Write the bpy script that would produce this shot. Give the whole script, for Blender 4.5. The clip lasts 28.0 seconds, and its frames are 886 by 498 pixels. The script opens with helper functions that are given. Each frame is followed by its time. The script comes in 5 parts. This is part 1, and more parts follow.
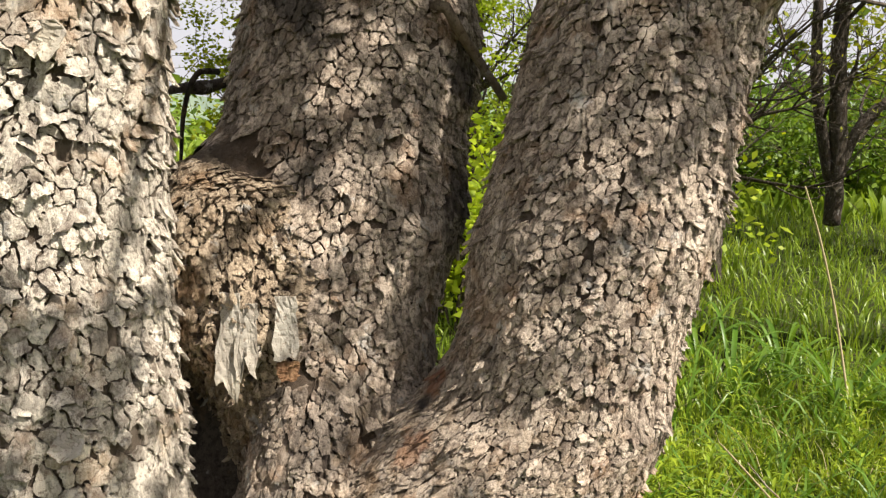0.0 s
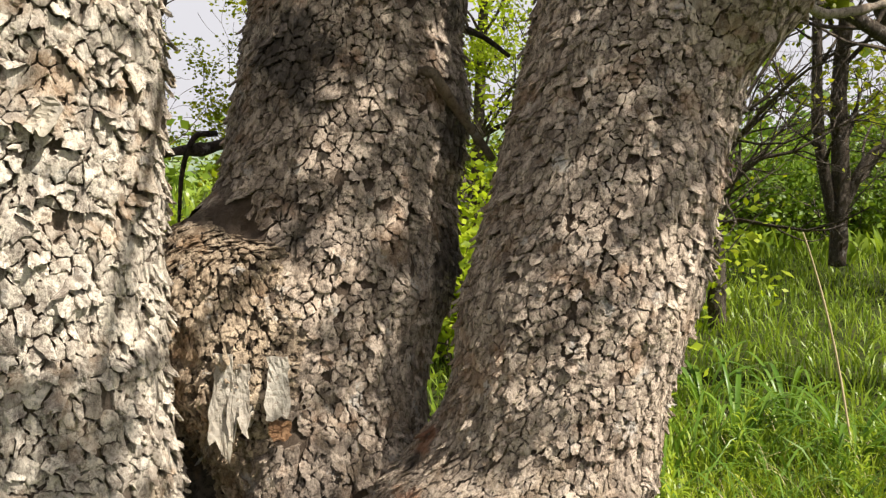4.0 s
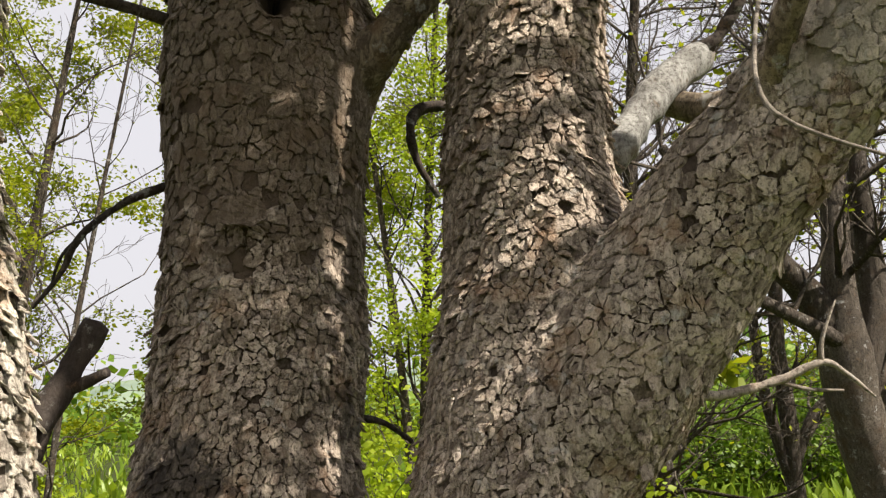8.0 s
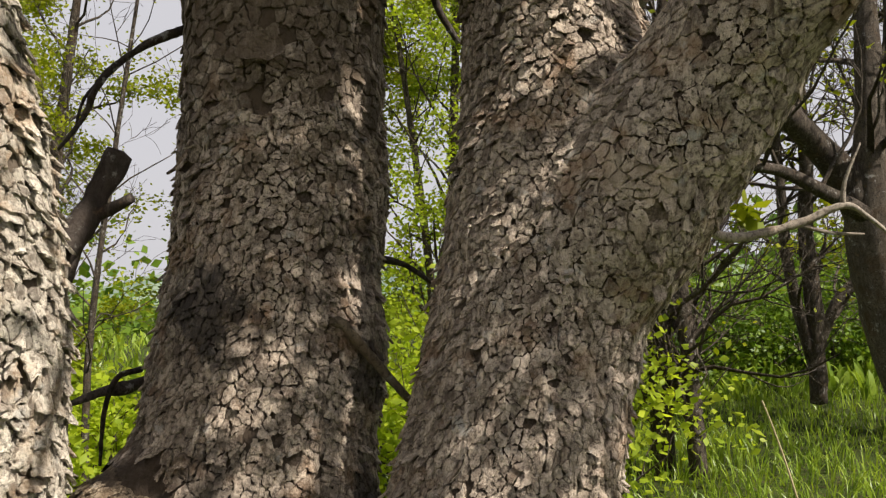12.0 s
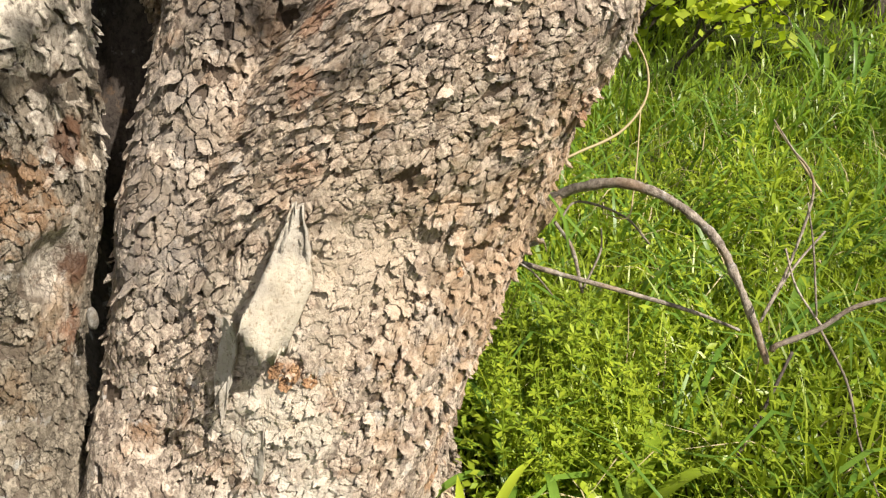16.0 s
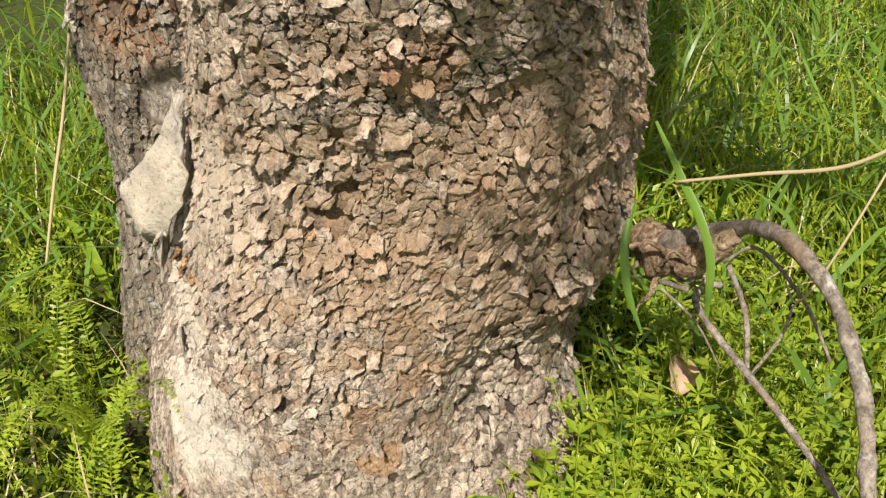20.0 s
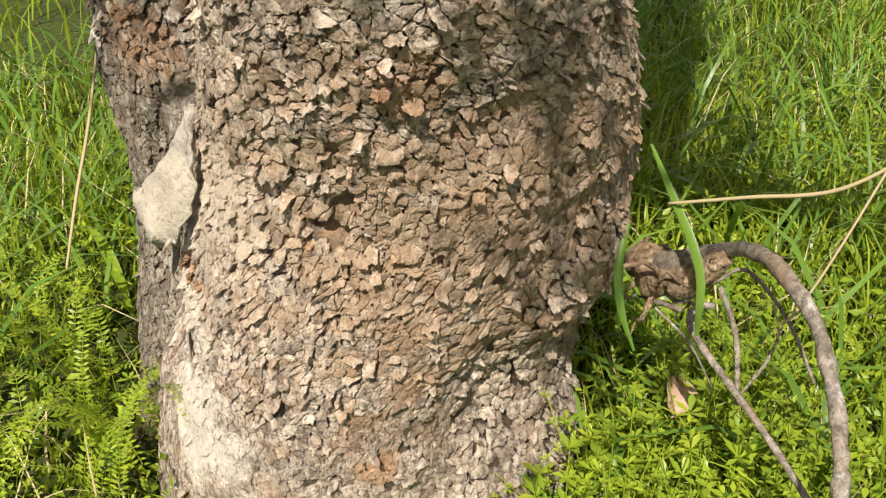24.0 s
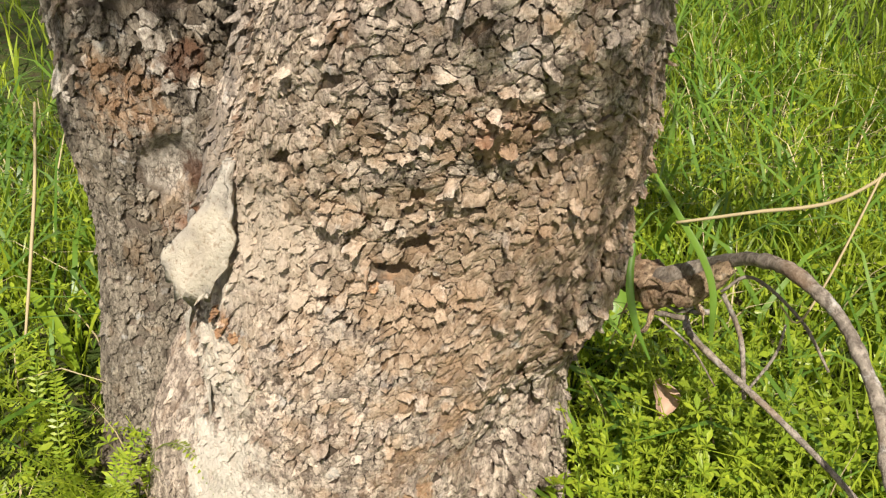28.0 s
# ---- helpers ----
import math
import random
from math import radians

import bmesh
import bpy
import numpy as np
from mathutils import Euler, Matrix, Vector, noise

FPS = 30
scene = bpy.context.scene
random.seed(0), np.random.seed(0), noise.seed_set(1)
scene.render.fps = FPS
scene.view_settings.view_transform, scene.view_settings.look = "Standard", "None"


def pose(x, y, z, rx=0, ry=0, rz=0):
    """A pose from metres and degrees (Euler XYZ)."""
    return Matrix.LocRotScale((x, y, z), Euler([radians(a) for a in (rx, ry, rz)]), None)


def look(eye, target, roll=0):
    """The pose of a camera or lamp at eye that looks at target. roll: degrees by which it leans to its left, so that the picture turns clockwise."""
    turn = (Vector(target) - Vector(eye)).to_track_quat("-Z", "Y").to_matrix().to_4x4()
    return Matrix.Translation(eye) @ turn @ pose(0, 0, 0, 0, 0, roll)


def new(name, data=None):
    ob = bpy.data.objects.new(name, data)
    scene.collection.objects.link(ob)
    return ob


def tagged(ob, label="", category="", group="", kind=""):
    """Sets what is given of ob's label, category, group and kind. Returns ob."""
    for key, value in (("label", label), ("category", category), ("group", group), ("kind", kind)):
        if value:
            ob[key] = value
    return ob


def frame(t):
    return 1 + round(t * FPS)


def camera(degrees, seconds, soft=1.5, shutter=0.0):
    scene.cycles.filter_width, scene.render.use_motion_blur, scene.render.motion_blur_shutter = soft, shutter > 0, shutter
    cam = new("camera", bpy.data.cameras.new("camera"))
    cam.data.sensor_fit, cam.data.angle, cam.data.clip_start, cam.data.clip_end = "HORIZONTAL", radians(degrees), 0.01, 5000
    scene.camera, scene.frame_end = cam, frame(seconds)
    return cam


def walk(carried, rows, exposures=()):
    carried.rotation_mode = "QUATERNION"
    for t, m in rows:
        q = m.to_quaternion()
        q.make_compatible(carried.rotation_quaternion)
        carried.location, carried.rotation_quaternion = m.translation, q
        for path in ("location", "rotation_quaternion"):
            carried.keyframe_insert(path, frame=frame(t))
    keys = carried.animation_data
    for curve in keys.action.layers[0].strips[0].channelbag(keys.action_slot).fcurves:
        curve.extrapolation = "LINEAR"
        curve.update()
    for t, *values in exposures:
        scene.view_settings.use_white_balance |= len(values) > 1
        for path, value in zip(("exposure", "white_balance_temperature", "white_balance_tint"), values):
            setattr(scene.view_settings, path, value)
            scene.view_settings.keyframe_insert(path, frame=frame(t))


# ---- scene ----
cam = camera(53.2, 28.0, soft=1.25)
METRES, EYE, TILT, LEAN, TURN = 4.5, 1.64, -8.0, 0.0, 0.0
ROWS = [
    (0.0, 0.0, 0.0, 0.0, 0.0, 0.0, -0.0),
    (0.5, -0.0026, -0.0008, 0.0003, -0.03, 0.11, 0.2),
    (1.0, 0.0, 0.0033, -0.0007, 0.02, 0.01, 0.33),
    (1.5, 0.0009, 0.0021, -0.0009, 0.03, 0.16, 0.55),
    (2.0, -0.0006, -0.0037, 0.0017, 0.25, 0.78, 0.61),
    (2.5, 0.002, -0.0072, 0.0036, 0.33, 1.52, 0.59),
    (4.5, 0.0136, -0.0094, 0.0109, 0.83, 3.4, 0.37),
    (5.0, 0.0182, -0.0074, 0.015, 1.16, 4.45, 0.32),
    (5.5, 0.0148, -0.0101, 0.0199, 1.19, 5.2, 0.45),
    (6.0, 0.0164, -0.0112, 0.0258, 0.88, 6.61, 0.39),
    (6.5, 0.0252, -0.0141, 0.0314, -0.31, 8.28, 0.47),
    (7.0, 0.0337, -0.0195, 0.0468, -1.33, 10.94, 0.86),
    (7.5, 0.0427, -0.0238, 0.0764, -1.88, 14.13, 1.5),
    (8.0, 0.0457, -0.0259, 0.0958, -1.58, 17.5, 2.53),
    (8.5, 0.0505, -0.0316, 0.116, -0.96, 20.53, 3.48),
    (9.0, 0.0481, -0.0397, 0.1267, -0.82, 23.55, 3.57),
    (9.5, 0.0428, -0.0467, 0.1348, -0.81, 24.72, 3.63),
    (10.0, 0.0423, -0.0539, 0.1411, -0.71, 25.18, 3.65),
    (10.5, 0.046, -0.0579, 0.1432, -0.82, 25.89, 3.72),
    (11.0, 0.0561, -0.0519, 0.1254, -0.71, 23.25, 3.58),
    (11.5, 0.0576, -0.0342, 0.0915, -0.37, 17.62, 2.83),
    (12.0, 0.0495, -0.0208, 0.0651, 0.18, 10.82, 2.12),
    (12.5, 0.0367, -0.0023, 0.0281, 0.72, 4.68, 1.29),
    (13.0, 0.0326, 0.0062, 0.0064, 1.54, 0.1, 0.91),
    (13.5, 0.0316, 0.0124, -0.0144, 2.7, -3.47, 0.03),
    (15.5, 0.0377, 0.0414, -0.0705, 4.73, -14.04, -2.61),
    (16.0, 0.0908, 0.0574, -0.0726, 10.38, -16.33, -3.66),
    (16.5, 0.1401, 0.0548, -0.0696, 18.11, -18.31, -4.45),
    (17.0, 0.1678, 0.0591, -0.0751, 22.73, -19.71, -4.46),
    (17.5, 0.1787, 0.0956, -0.0868, 26.75, -21.51, -5.16),
    (18.0, 0.1779, 0.1679, -0.0997, 32.03, -24.14, -5.98),
    (18.5, 0.1833, 0.2009, -0.0815, 38.91, -26.12, -6.18),
    (19.0, 0.2177, 0.2439, -0.0776, 48.99, -25.86, -6.47),
    (19.5, 0.2707, 0.2922, -0.0589, 60.34, -26.84, -6.29),
    (20.0, 0.2842, 0.3103, -0.0478, 66.39, -27.86, -6.33),
    (20.5, 0.2903, 0.316, -0.0471, 68.1, -28.13, -6.78),
    (21.0, 0.2947, 0.3155, -0.048, 68.19, -28.02, -7.02),
    (21.5, 0.3001, 0.3139, -0.0478, 68.19, -27.66, -7.02),
    (23.5, 0.3012, 0.3191, -0.0459, 68.61, -26.74, -6.75),
    (24.0, 0.2978, 0.3169, -0.0445, 68.77, -26.7, -6.82),
    (24.5, 0.2986, 0.314, -0.0435, 68.9, -26.58, -6.99),
    (25.0, 0.3, 0.3118, -0.0428, 68.96, -26.88, -6.84),
    (25.5, 0.3022, 0.3106, -0.041, 69.2, -26.86, -6.92),
    (26.0, 0.3089, 0.3066, -0.0377, 69.39, -26.77, -6.86),
    (26.5, 0.2961, 0.2924, -0.0419, 66.78, -25.6, -7.36),
    (27.0, 0.284, 0.273, -0.0426, 62.91, -24.78, -7.38),
    (27.5, 0.2739, 0.2579, -0.0431, 59.11, -24.14, -7.1),
    (28.0, 0.2733, 0.2447, -0.0436, 57.1, -23.81, -7.21),
]
walk(cam, [(t, pose(0, 0, EYE, TILT, LEAN, TURN) @ pose(METRES * x, METRES * y, METRES * z, 90 + pitch, roll, yaw)) for t, x, y, z, yaw, pitch, roll in ROWS],
     [(0.0, 0.84), (5.0, 0.82), (7.0, 0.84), (9.0, 0.90), (10.0, 0.83), (11.0, 0.78), (12.0, 0.54), (12.6, 0.66), (13.3, 0.84), (16.0, 0.82), (18.0, 0.63), (20.0, 0.60), (22.0, 0.62), (28.0, 0.64)])

# ---- light ----
SUN = Vector((0.715, -0.465, 0.98)).normalized()
world = bpy.data.worlds.new("sky")
scene.world = world
world.use_nodes = True
wn = world.node_tree
sky = wn.nodes.new("ShaderNodeTexSky")
sky.sky_type, sky.sun_disc = "NISHITA", False
sky.sun_elevation = math.asin(SUN.z)
sky.sun_rotation = math.atan2(SUN.x, SUN.y)
sky.air_density, sky.dust_density = 1.2, 4.0
back = wn.nodes["Background"]
back.inputs["Strength"].default_value = 0.060
# a band of bright haze low in the sky, thinning upwards
way = wn.nodes.new("ShaderNodeTexCoord")
split = wn.nodes.new("ShaderNodeSeparateXYZ")
wn.links.new(way.outputs["Generated"], split.inputs[0])
haze = wn.nodes.new("ShaderNodeMapRange")
haze.interpolation_type = "SMOOTHSTEP"
for k, x in enumerate((0.97, 0.45, 0.05, 0.92)):
    haze.inputs[k + 1].default_value = x
wn.links.new(split.outputs["Z"], haze.inputs[0])
veil = wn.nodes.new("ShaderNodeMix")
veil.data_type = "RGBA"
veil.inputs[7].default_value = (7.9, 7.7, 8.1, 1)
wn.links.new(haze.outputs[0], veil.inputs[0])
wn.links.new(sky.outputs[0], veil.inputs[6])
wn.links.new(veil.outputs[2], back.inputs["Color"])
sun_data = bpy.data.lights.new("sun", "SUN")
sun_data.energy, sun_data.angle, sun_data.color = 5.0, radians(0.6), (1.0, 0.93, 0.83)
sun = new("sun", sun_data)
sun.matrix_world = look(SUN * 30, (0, 0, 0))


# ---- materials ----
class Nodes:
    """A small writer for node materials."""

    def __init__(self, name):
        self.m = bpy.data.materials.new(name)
        self.m.use_nodes = True
        self.t = self.m.node_tree
        self.t.nodes.clear()
        self.out = self.t.nodes.new("ShaderNodeOutputMaterial")
        self.geo = self.t.nodes.new("ShaderNodeNewGeometry")

    def put(self, sock, v):
        if isinstance(v, bpy.types.NodeSocket):
            self.t.links.new(v, sock)
        elif isinstance(v, tuple) and len(v) == 3 and sock.type == "RGBA":
            sock.default_value = (*v, 1)
        else:
            sock.default_value = v

    def node(self, kind, **inputs):
        n = self.t.nodes.new(kind)
        for k, v in inputs.items():
            self.put(n.inputs[k.replace("_", " ")], v)
        return n

    def math(self, op, a, b=0.0, clamp=False):
        n = self.t.nodes.new("ShaderNodeMath")
        n.operation, n.use_clamp = op, clamp
        self.put(n.inputs[0], a)
        self.put(n.inputs[1], b)
        return n.outputs[0]

    def mix(self, f, a, b, kind="MIX"):
        n = self.t.nodes.new("ShaderNodeMix")
        n.data_type, n.blend_type = "RGBA", kind
        self.put(n.inputs[0], f)
        self.put(n.inputs[6], a)
        self.put(n.inputs[7], b)
        return n.outputs[2]

    def noise(self, scale, detail=4.0, rough=0.55, vec=None, stretch=None):
        v = vec or self.geo.outputs["Position"]
        if stretch:
            mp = self.t.nodes.new("ShaderNodeMapping")
            self.put(mp.inputs["Vector"], v)
            mp.inputs["Scale"].default_value = stretch
            v = mp.outputs[0]
        n = self.t.nodes.new("ShaderNodeTexNoise")
        self.put(n.inputs["Vector"], v)
        n.inputs["Scale"].default_value = scale
        n.inputs["Detail"].default_value = detail
        n.inputs["Roughness"].default_value = rough
        return n.outputs["Fac"]

    def span(self, v, lo, hi, a=0.0, b=1.0):
        n = self.t.nodes.new("ShaderNodeMapRange")
        n.interpolation_type = "SMOOTHSTEP"
        for k, x in zip(range(5), (v, lo, hi, a, b)):
            self.put(n.inputs[k], x)
        return n.outputs[0]

    def chance(self):
        info = self.t.nodes.new("ShaderNodeObjectInfo")
        return self.math("FRACT", self.math("ADD", info.outputs["Random"], self.geo.outputs["Random Per Island"]))

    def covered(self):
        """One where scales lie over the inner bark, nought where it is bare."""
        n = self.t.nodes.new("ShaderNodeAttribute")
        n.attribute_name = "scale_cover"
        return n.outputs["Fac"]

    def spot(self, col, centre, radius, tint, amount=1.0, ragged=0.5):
        """A ragged patch of tint round a place on the thing: stains and painted light."""
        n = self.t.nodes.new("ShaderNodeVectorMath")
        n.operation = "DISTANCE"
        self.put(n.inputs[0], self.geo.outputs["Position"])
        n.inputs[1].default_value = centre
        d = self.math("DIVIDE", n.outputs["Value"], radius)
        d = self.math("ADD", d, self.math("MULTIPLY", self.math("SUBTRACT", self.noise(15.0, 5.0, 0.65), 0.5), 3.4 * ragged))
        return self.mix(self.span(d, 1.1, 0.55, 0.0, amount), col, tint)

    def bsdf(self, col, rough, bump=None, depth=0.002, spec=0.3):
        p = self.t.nodes.new("ShaderNodeBsdfPrincipled")
        self.put(p.inputs["Base Color"], col)
        self.put(p.inputs["Roughness"], rough)
        p.inputs["Specular IOR Level"].default_value = spec
        if bump is not None:
            b = self.t.nodes.new("ShaderNodeBump")
            b.inputs["Distance"].default_value = depth
            b.inputs["Strength"].default_value = 1.0
            self.put(b.inputs["Height"], bump)
            self.t.links.new(b.outputs[0], p.inputs["Normal"])
        self.t.links.new(p.outputs[0], self.out.inputs[0])
        return self.m


def bark_material(name, pale, mid, dark, spots=(), pale_share=0.5, depth=0.004, crack=0.8, inner=None):
    """Grey-brown bark. inner: the colour of the inner bark where scales cover it."""
    n = Nodes(name)
    r = n.chance()
    warp = n.t.nodes.new("ShaderNodeTexNoise")
    warp.inputs["Scale"].default_value, warp.inputs["Detail"].default_value = 30.0, 4.0
    n.put(warp.inputs["Vector"], n.geo.outputs["Position"])
    bent = n.t.nodes.new("ShaderNodeVectorMath")
    bent.operation = "MULTIPLY_ADD"
    n.put(bent.inputs[0], warp.outputs["Color"])
    bent.inputs[1].default_value = (0.03, 0.03, 0.03)
    n.put(bent.inputs[2], n.geo.outputs["Position"])
    flat = n.t.nodes.new("ShaderNodeMapping")
    n.put(flat.inputs["Vector"], bent.outputs[0])
    flat.inputs["Scale"].default_value = (1, 1, 0.5)
    cells = n.t.nodes.new("ShaderNodeTexVoronoi")
    cells.feature = "DISTANCE_TO_EDGE"
    cells.inputs["Scale"].default_value = 95.0
    n.put(cells.inputs["Vector"], flat.outputs[0])
    here = n.span(n.noise(16.0, 3.0), 0.42, 0.56)
    fissure = n.math("SUBTRACT", 1.0, n.math("MULTIPLY", here, n.span(cells.outputs["Distance"], 0.07, 0.0)))
    big, grain = n.noise(4.0, 5.0), n.noise(95.0, 8.0, 0.75)
    fibre = n.noise(60.0, 5.0, 0.65, stretch=(1, 1, 0.22))
    lichen = n.noise(17.0, 6.0, 0.7)
    patch = n.noise(38.0, 5.0, 0.7, stretch=(1, 1, 0.6))
    layer = n.math("FLOOR", n.math("MULTIPLY", n.noise(62.0, 7.0, 0.72, stretch=(1, 1, 0.55)), 11.0))
    odd = n.math("FRACT", n.math("MULTIPLY", n.math("ADD", layer, r), 0.618))
    c = n.mix(n.math("ADD", n.math("ADD", n.math("MULTIPLY", r, 0.62), n.math("MULTIPLY", odd, 0.34)), n.span(patch, 0.36, 0.62, -0.2, 0.25)), tuple(0.50 * x for x in mid), tuple(1.12 * x for x in pale))
    c = n.mix(n.span(big, 0.38, 0.66, 0.0, 0.85 * (1 - pale_share)), c, dark)
    c = n.mix(n.span(grain, 0.54, 0.38, 0.0, 0.85), c, tuple(0.8 * x for x in dark))
    c = n.mix(n.span(fibre, 0.50, 0.66, 0.0, 0.65), c, tuple(1.1 * x for x in pale))
    c = n.mix(n.span(n.noise(9.0, 4.0), 0.52, 0.70, 0.0, 0.45), c, tuple(0.75 * a * b / 0.3 for a, b in zip(mid, (0.34, 0.24, 0.15))))
    c = n.mix(n.span(lichen, 0.58, 0.68, 0.0, 0.55), c, (0.56, 0.545, 0.51))
    c = n.mix(n.span(lichen, 0.42, 0.30, 0.0, 0.4), c, (0.25, 0.155, 0.085))
    c = n.mix(n.math("MULTIPLY", n.math("SUBTRACT", 1.0, fissure), crack), c, tuple(0.35 * x for x in dark))
    c = n.mix(n.span(n.math("FRACT", n.math("MULTIPLY", r, 7.3)), 0.86, 0.9, 0.0, 0.4), c, tuple(1.1 * x for x in dark))
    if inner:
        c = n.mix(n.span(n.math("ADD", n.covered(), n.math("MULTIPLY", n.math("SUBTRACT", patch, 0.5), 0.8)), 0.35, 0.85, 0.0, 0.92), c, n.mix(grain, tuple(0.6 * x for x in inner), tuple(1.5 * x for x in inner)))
    for s in spots:
        c = n.spot(c, *s)
    h = n.math("ADD", n.math("MULTIPLY", grain, 0.9), n.math("ADD", n.math("MULTIPLY", fibre, 0.7), n.math("MULTIPLY", n.noise(260.0, 3.0), 0.3)))
    h = n.math("ADD", h, n.math("ADD", n.math("MULTIPLY", fissure, 0.8 * crack), n.math("MULTIPLY", layer, 0.22 if depth > 0.0045 else 0.05)))
    return n.bsdf(c, 0.9, h, depth, 0.15)


RUST, CHAR_AND_SHADE, DARK_BROWN, PALE = (0.30, 0.11, 0.045), (0.035, 0.030, 0.028), (0.10, 0.045, 0.025), (0.62, 0.55, 0.45)
STAINS_AND_LIGHT = [
    ((-0.03, 1.72, 1.14), 0.045, (0.24, 0.10, 0.055), 0.75, 1.0),
    ((-0.06, 1.62, 1.03), 0.045, (0.26, 0.11, 0.06), 0.6, 1.1),
    ((-0.045, 1.70, 1.09), 0.03, CHAR_AND_SHADE, 0.9, 0.4),
    ((-0.06, 1.52, 0.93), 0.05, (0.28, 0.13, 0.07), 0.55, 1.1),
    ((-0.37, 1.54, 0.62), 0.16, (0.20, 0.18, 0.16), 0.6, 0.9),
    ((-0.34, 1.56, 0.85), 0.13, (0.20, 0.18, 0.16), 0.55, 0.9),
    ((-0.06, 1.48, 0.82), 0.05, RUST, 0.35, 1.1),
    ((-0.30, 1.86, 1.93), 0.13, CHAR_AND_SHADE, 0.8, 0.8),
    ((-0.27, 1.80, 1.55), 0.09, CHAR_AND_SHADE, 0.6, 0.9),
    ((-0.22, 1.66, 1.03), 0.10, CHAR_AND_SHADE, 0.6, 0.9),
    # right side of the middle stem: dark band with the main stem's shadow painted in
    ((0.11, 2.02, 2.05), 0.10, CHAR_AND_SHADE, 0.75, 0.8),
    ((0.06, 2.00, 1.75), 0.10, CHAR_AND_SHADE, 0.75, 0.8),
    ((0.02, 1.98, 1.45), 0.10, CHAR_AND_SHADE, 0.75, 0.8),
    ((0.12, 2.08, 2.40), 0.10, CHAR_AND_SHADE, 0.65, 0.8),
    ((0.15, 1.70, 0.10), 0.05, (0.58, 0.30, 0.13), 0.5, 1.2),
    ((0.20, 1.72, 0.31), 0.05, (0.42, 0.22, 0.11), 0.35, 1.2),
    ((0.22, 1.61, 0.63), 0.03, RUST, 0.6, 1.0),
    ((0.40, 1.70, 0.88), 0.06, RUST, 0.35, 1.2),
    ((-0.06, 1.45, 0.46), 0.030, (0.50, 0.24, 0.10), 0.55, 0.9),
    ((0.0, 1.47, 0.43), 0.03, (0.55, 0.36, 0.19), 0.4, 1.1),
    ((-0.09, 1.44, 0.34), 0.13, PALE, 0.85, 0.8),
    ((-0.08, 1.41, 0.10), 0.16, (0.70, 0.63, 0.53), 0.9, 0.9),
    ((-0.10, 1.44, 0.55), 0.13, PALE, 0.6, 0.8),
    # mouth and inside of the hollow: char with the recess's shade painted in
    ((-0.11, 2.12, 3.17), 0.10, CHAR_AND_SHADE, 0.9, 0.6),
    ((-0.11, 2.29, 3.20), 0.20, CHAR_AND_SHADE, 0.95, 0.2),
    # upper middle stem: broad shade painted on as a brown wash
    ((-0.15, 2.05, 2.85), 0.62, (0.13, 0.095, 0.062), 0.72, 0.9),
    # bough and its fork: pale bark with sunlight painted in
    ((1.0, 1.36, 2.70), 0.18, (0.64, 0.58, 0.48), 0.4, 1.1),
    ((0.62, 1.66, 2.12), 0.10, (0.62, 0.50, 0.36), 0.5, 0.9),
    ((0.10, 1.55, 0.70), 0.40, (0.50, 0.36, 0.22), 0.2, 1.4),
    ((0.28, 1.88, 0.60), 0.38, (0.42, 0.275, 0.16), 0.45, 1.3),
    ((0.05, 1.51, 0.66), 0.13, (0.60, 0.50, 0.385), 0.6, 0.9),
    ((0.70, 1.76, 2.09), 0.05, (0.42, 0.16, 0.07), 0.8, 0.7),
]
HOLLOW = [
    ((-0.50, 1.54, 0.55), 0.055, DARK_BROWN, 0.85, 0.7),
    ((-0.50, 1.56, 0.79), 0.05, DARK_BROWN, 0.8, 0.7),
    ((-0.49, 1.52, 0.42), 0.07, RUST, 0.5, 0.8),
    ((-0.52, 1.42, 0.72), 0.10, (0.34, 0.17, 0.07), 0.45, 1.1),
]
BARK = bark_material("bark_grey_brown", (0.72, 0.60, 0.48), (0.41, 0.315, 0.237), (0.12, 0.09, 0.07), STAINS_AND_LIGHT, 0.6, 0.006, 0.12)
# left stem: paler copy of the bark, sunlight put into its colour
BARK_SUNNY = bark_material("bark_buff_sunlit", (0.80, 0.72, 0.60), (0.54, 0.465, 0.38), (0.19, 0.15, 0.118), HOLLOW, 0.8, 0.006, 0.12)
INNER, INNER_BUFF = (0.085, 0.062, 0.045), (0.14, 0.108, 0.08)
CORE = bark_material("bark_under_scales", (0.72, 0.60, 0.48), (0.41, 0.315, 0.237), (0.12, 0.09, 0.07), STAINS_AND_LIGHT, 0.6, 0.006, 0.5, INNER)
CORE_SUNNY = bark_material("bark_under_buff_sunlit", (0.80, 0.72, 0.60), (0.54, 0.465, 0.38), (0.19, 0.15, 0.118), HOLLOW, 0.8, 0.006, 0.5, INNER_BUFF)
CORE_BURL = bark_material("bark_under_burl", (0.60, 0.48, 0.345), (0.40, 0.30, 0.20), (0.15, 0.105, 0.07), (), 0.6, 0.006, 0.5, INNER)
# foot of the left stem: darker copy, its shade put into the colour
BARK_LOW_SHADED = bark_material("bark_tan_shaded", (0.39, 0.335, 0.26), (0.235, 0.195, 0.143), (0.11, 0.088, 0.066), HOLLOW, 0.7, 0.006, 0.5)
BURL_BARK = bark_material("bark_burl", (0.60, 0.48, 0.345), (0.40, 0.30, 0.20), (0.15, 0.105, 0.07), (), 0.6, 0.006, 0.4)
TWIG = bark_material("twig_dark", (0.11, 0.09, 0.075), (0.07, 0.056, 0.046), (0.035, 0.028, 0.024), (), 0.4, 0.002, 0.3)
TWIG_PALE = bark_material("twig_pale", (0.40, 0.345, 0.28), (0.27, 0.225, 0.18), (0.12, 0.095, 0.075), (), 0.6, 0.003, 0.15)
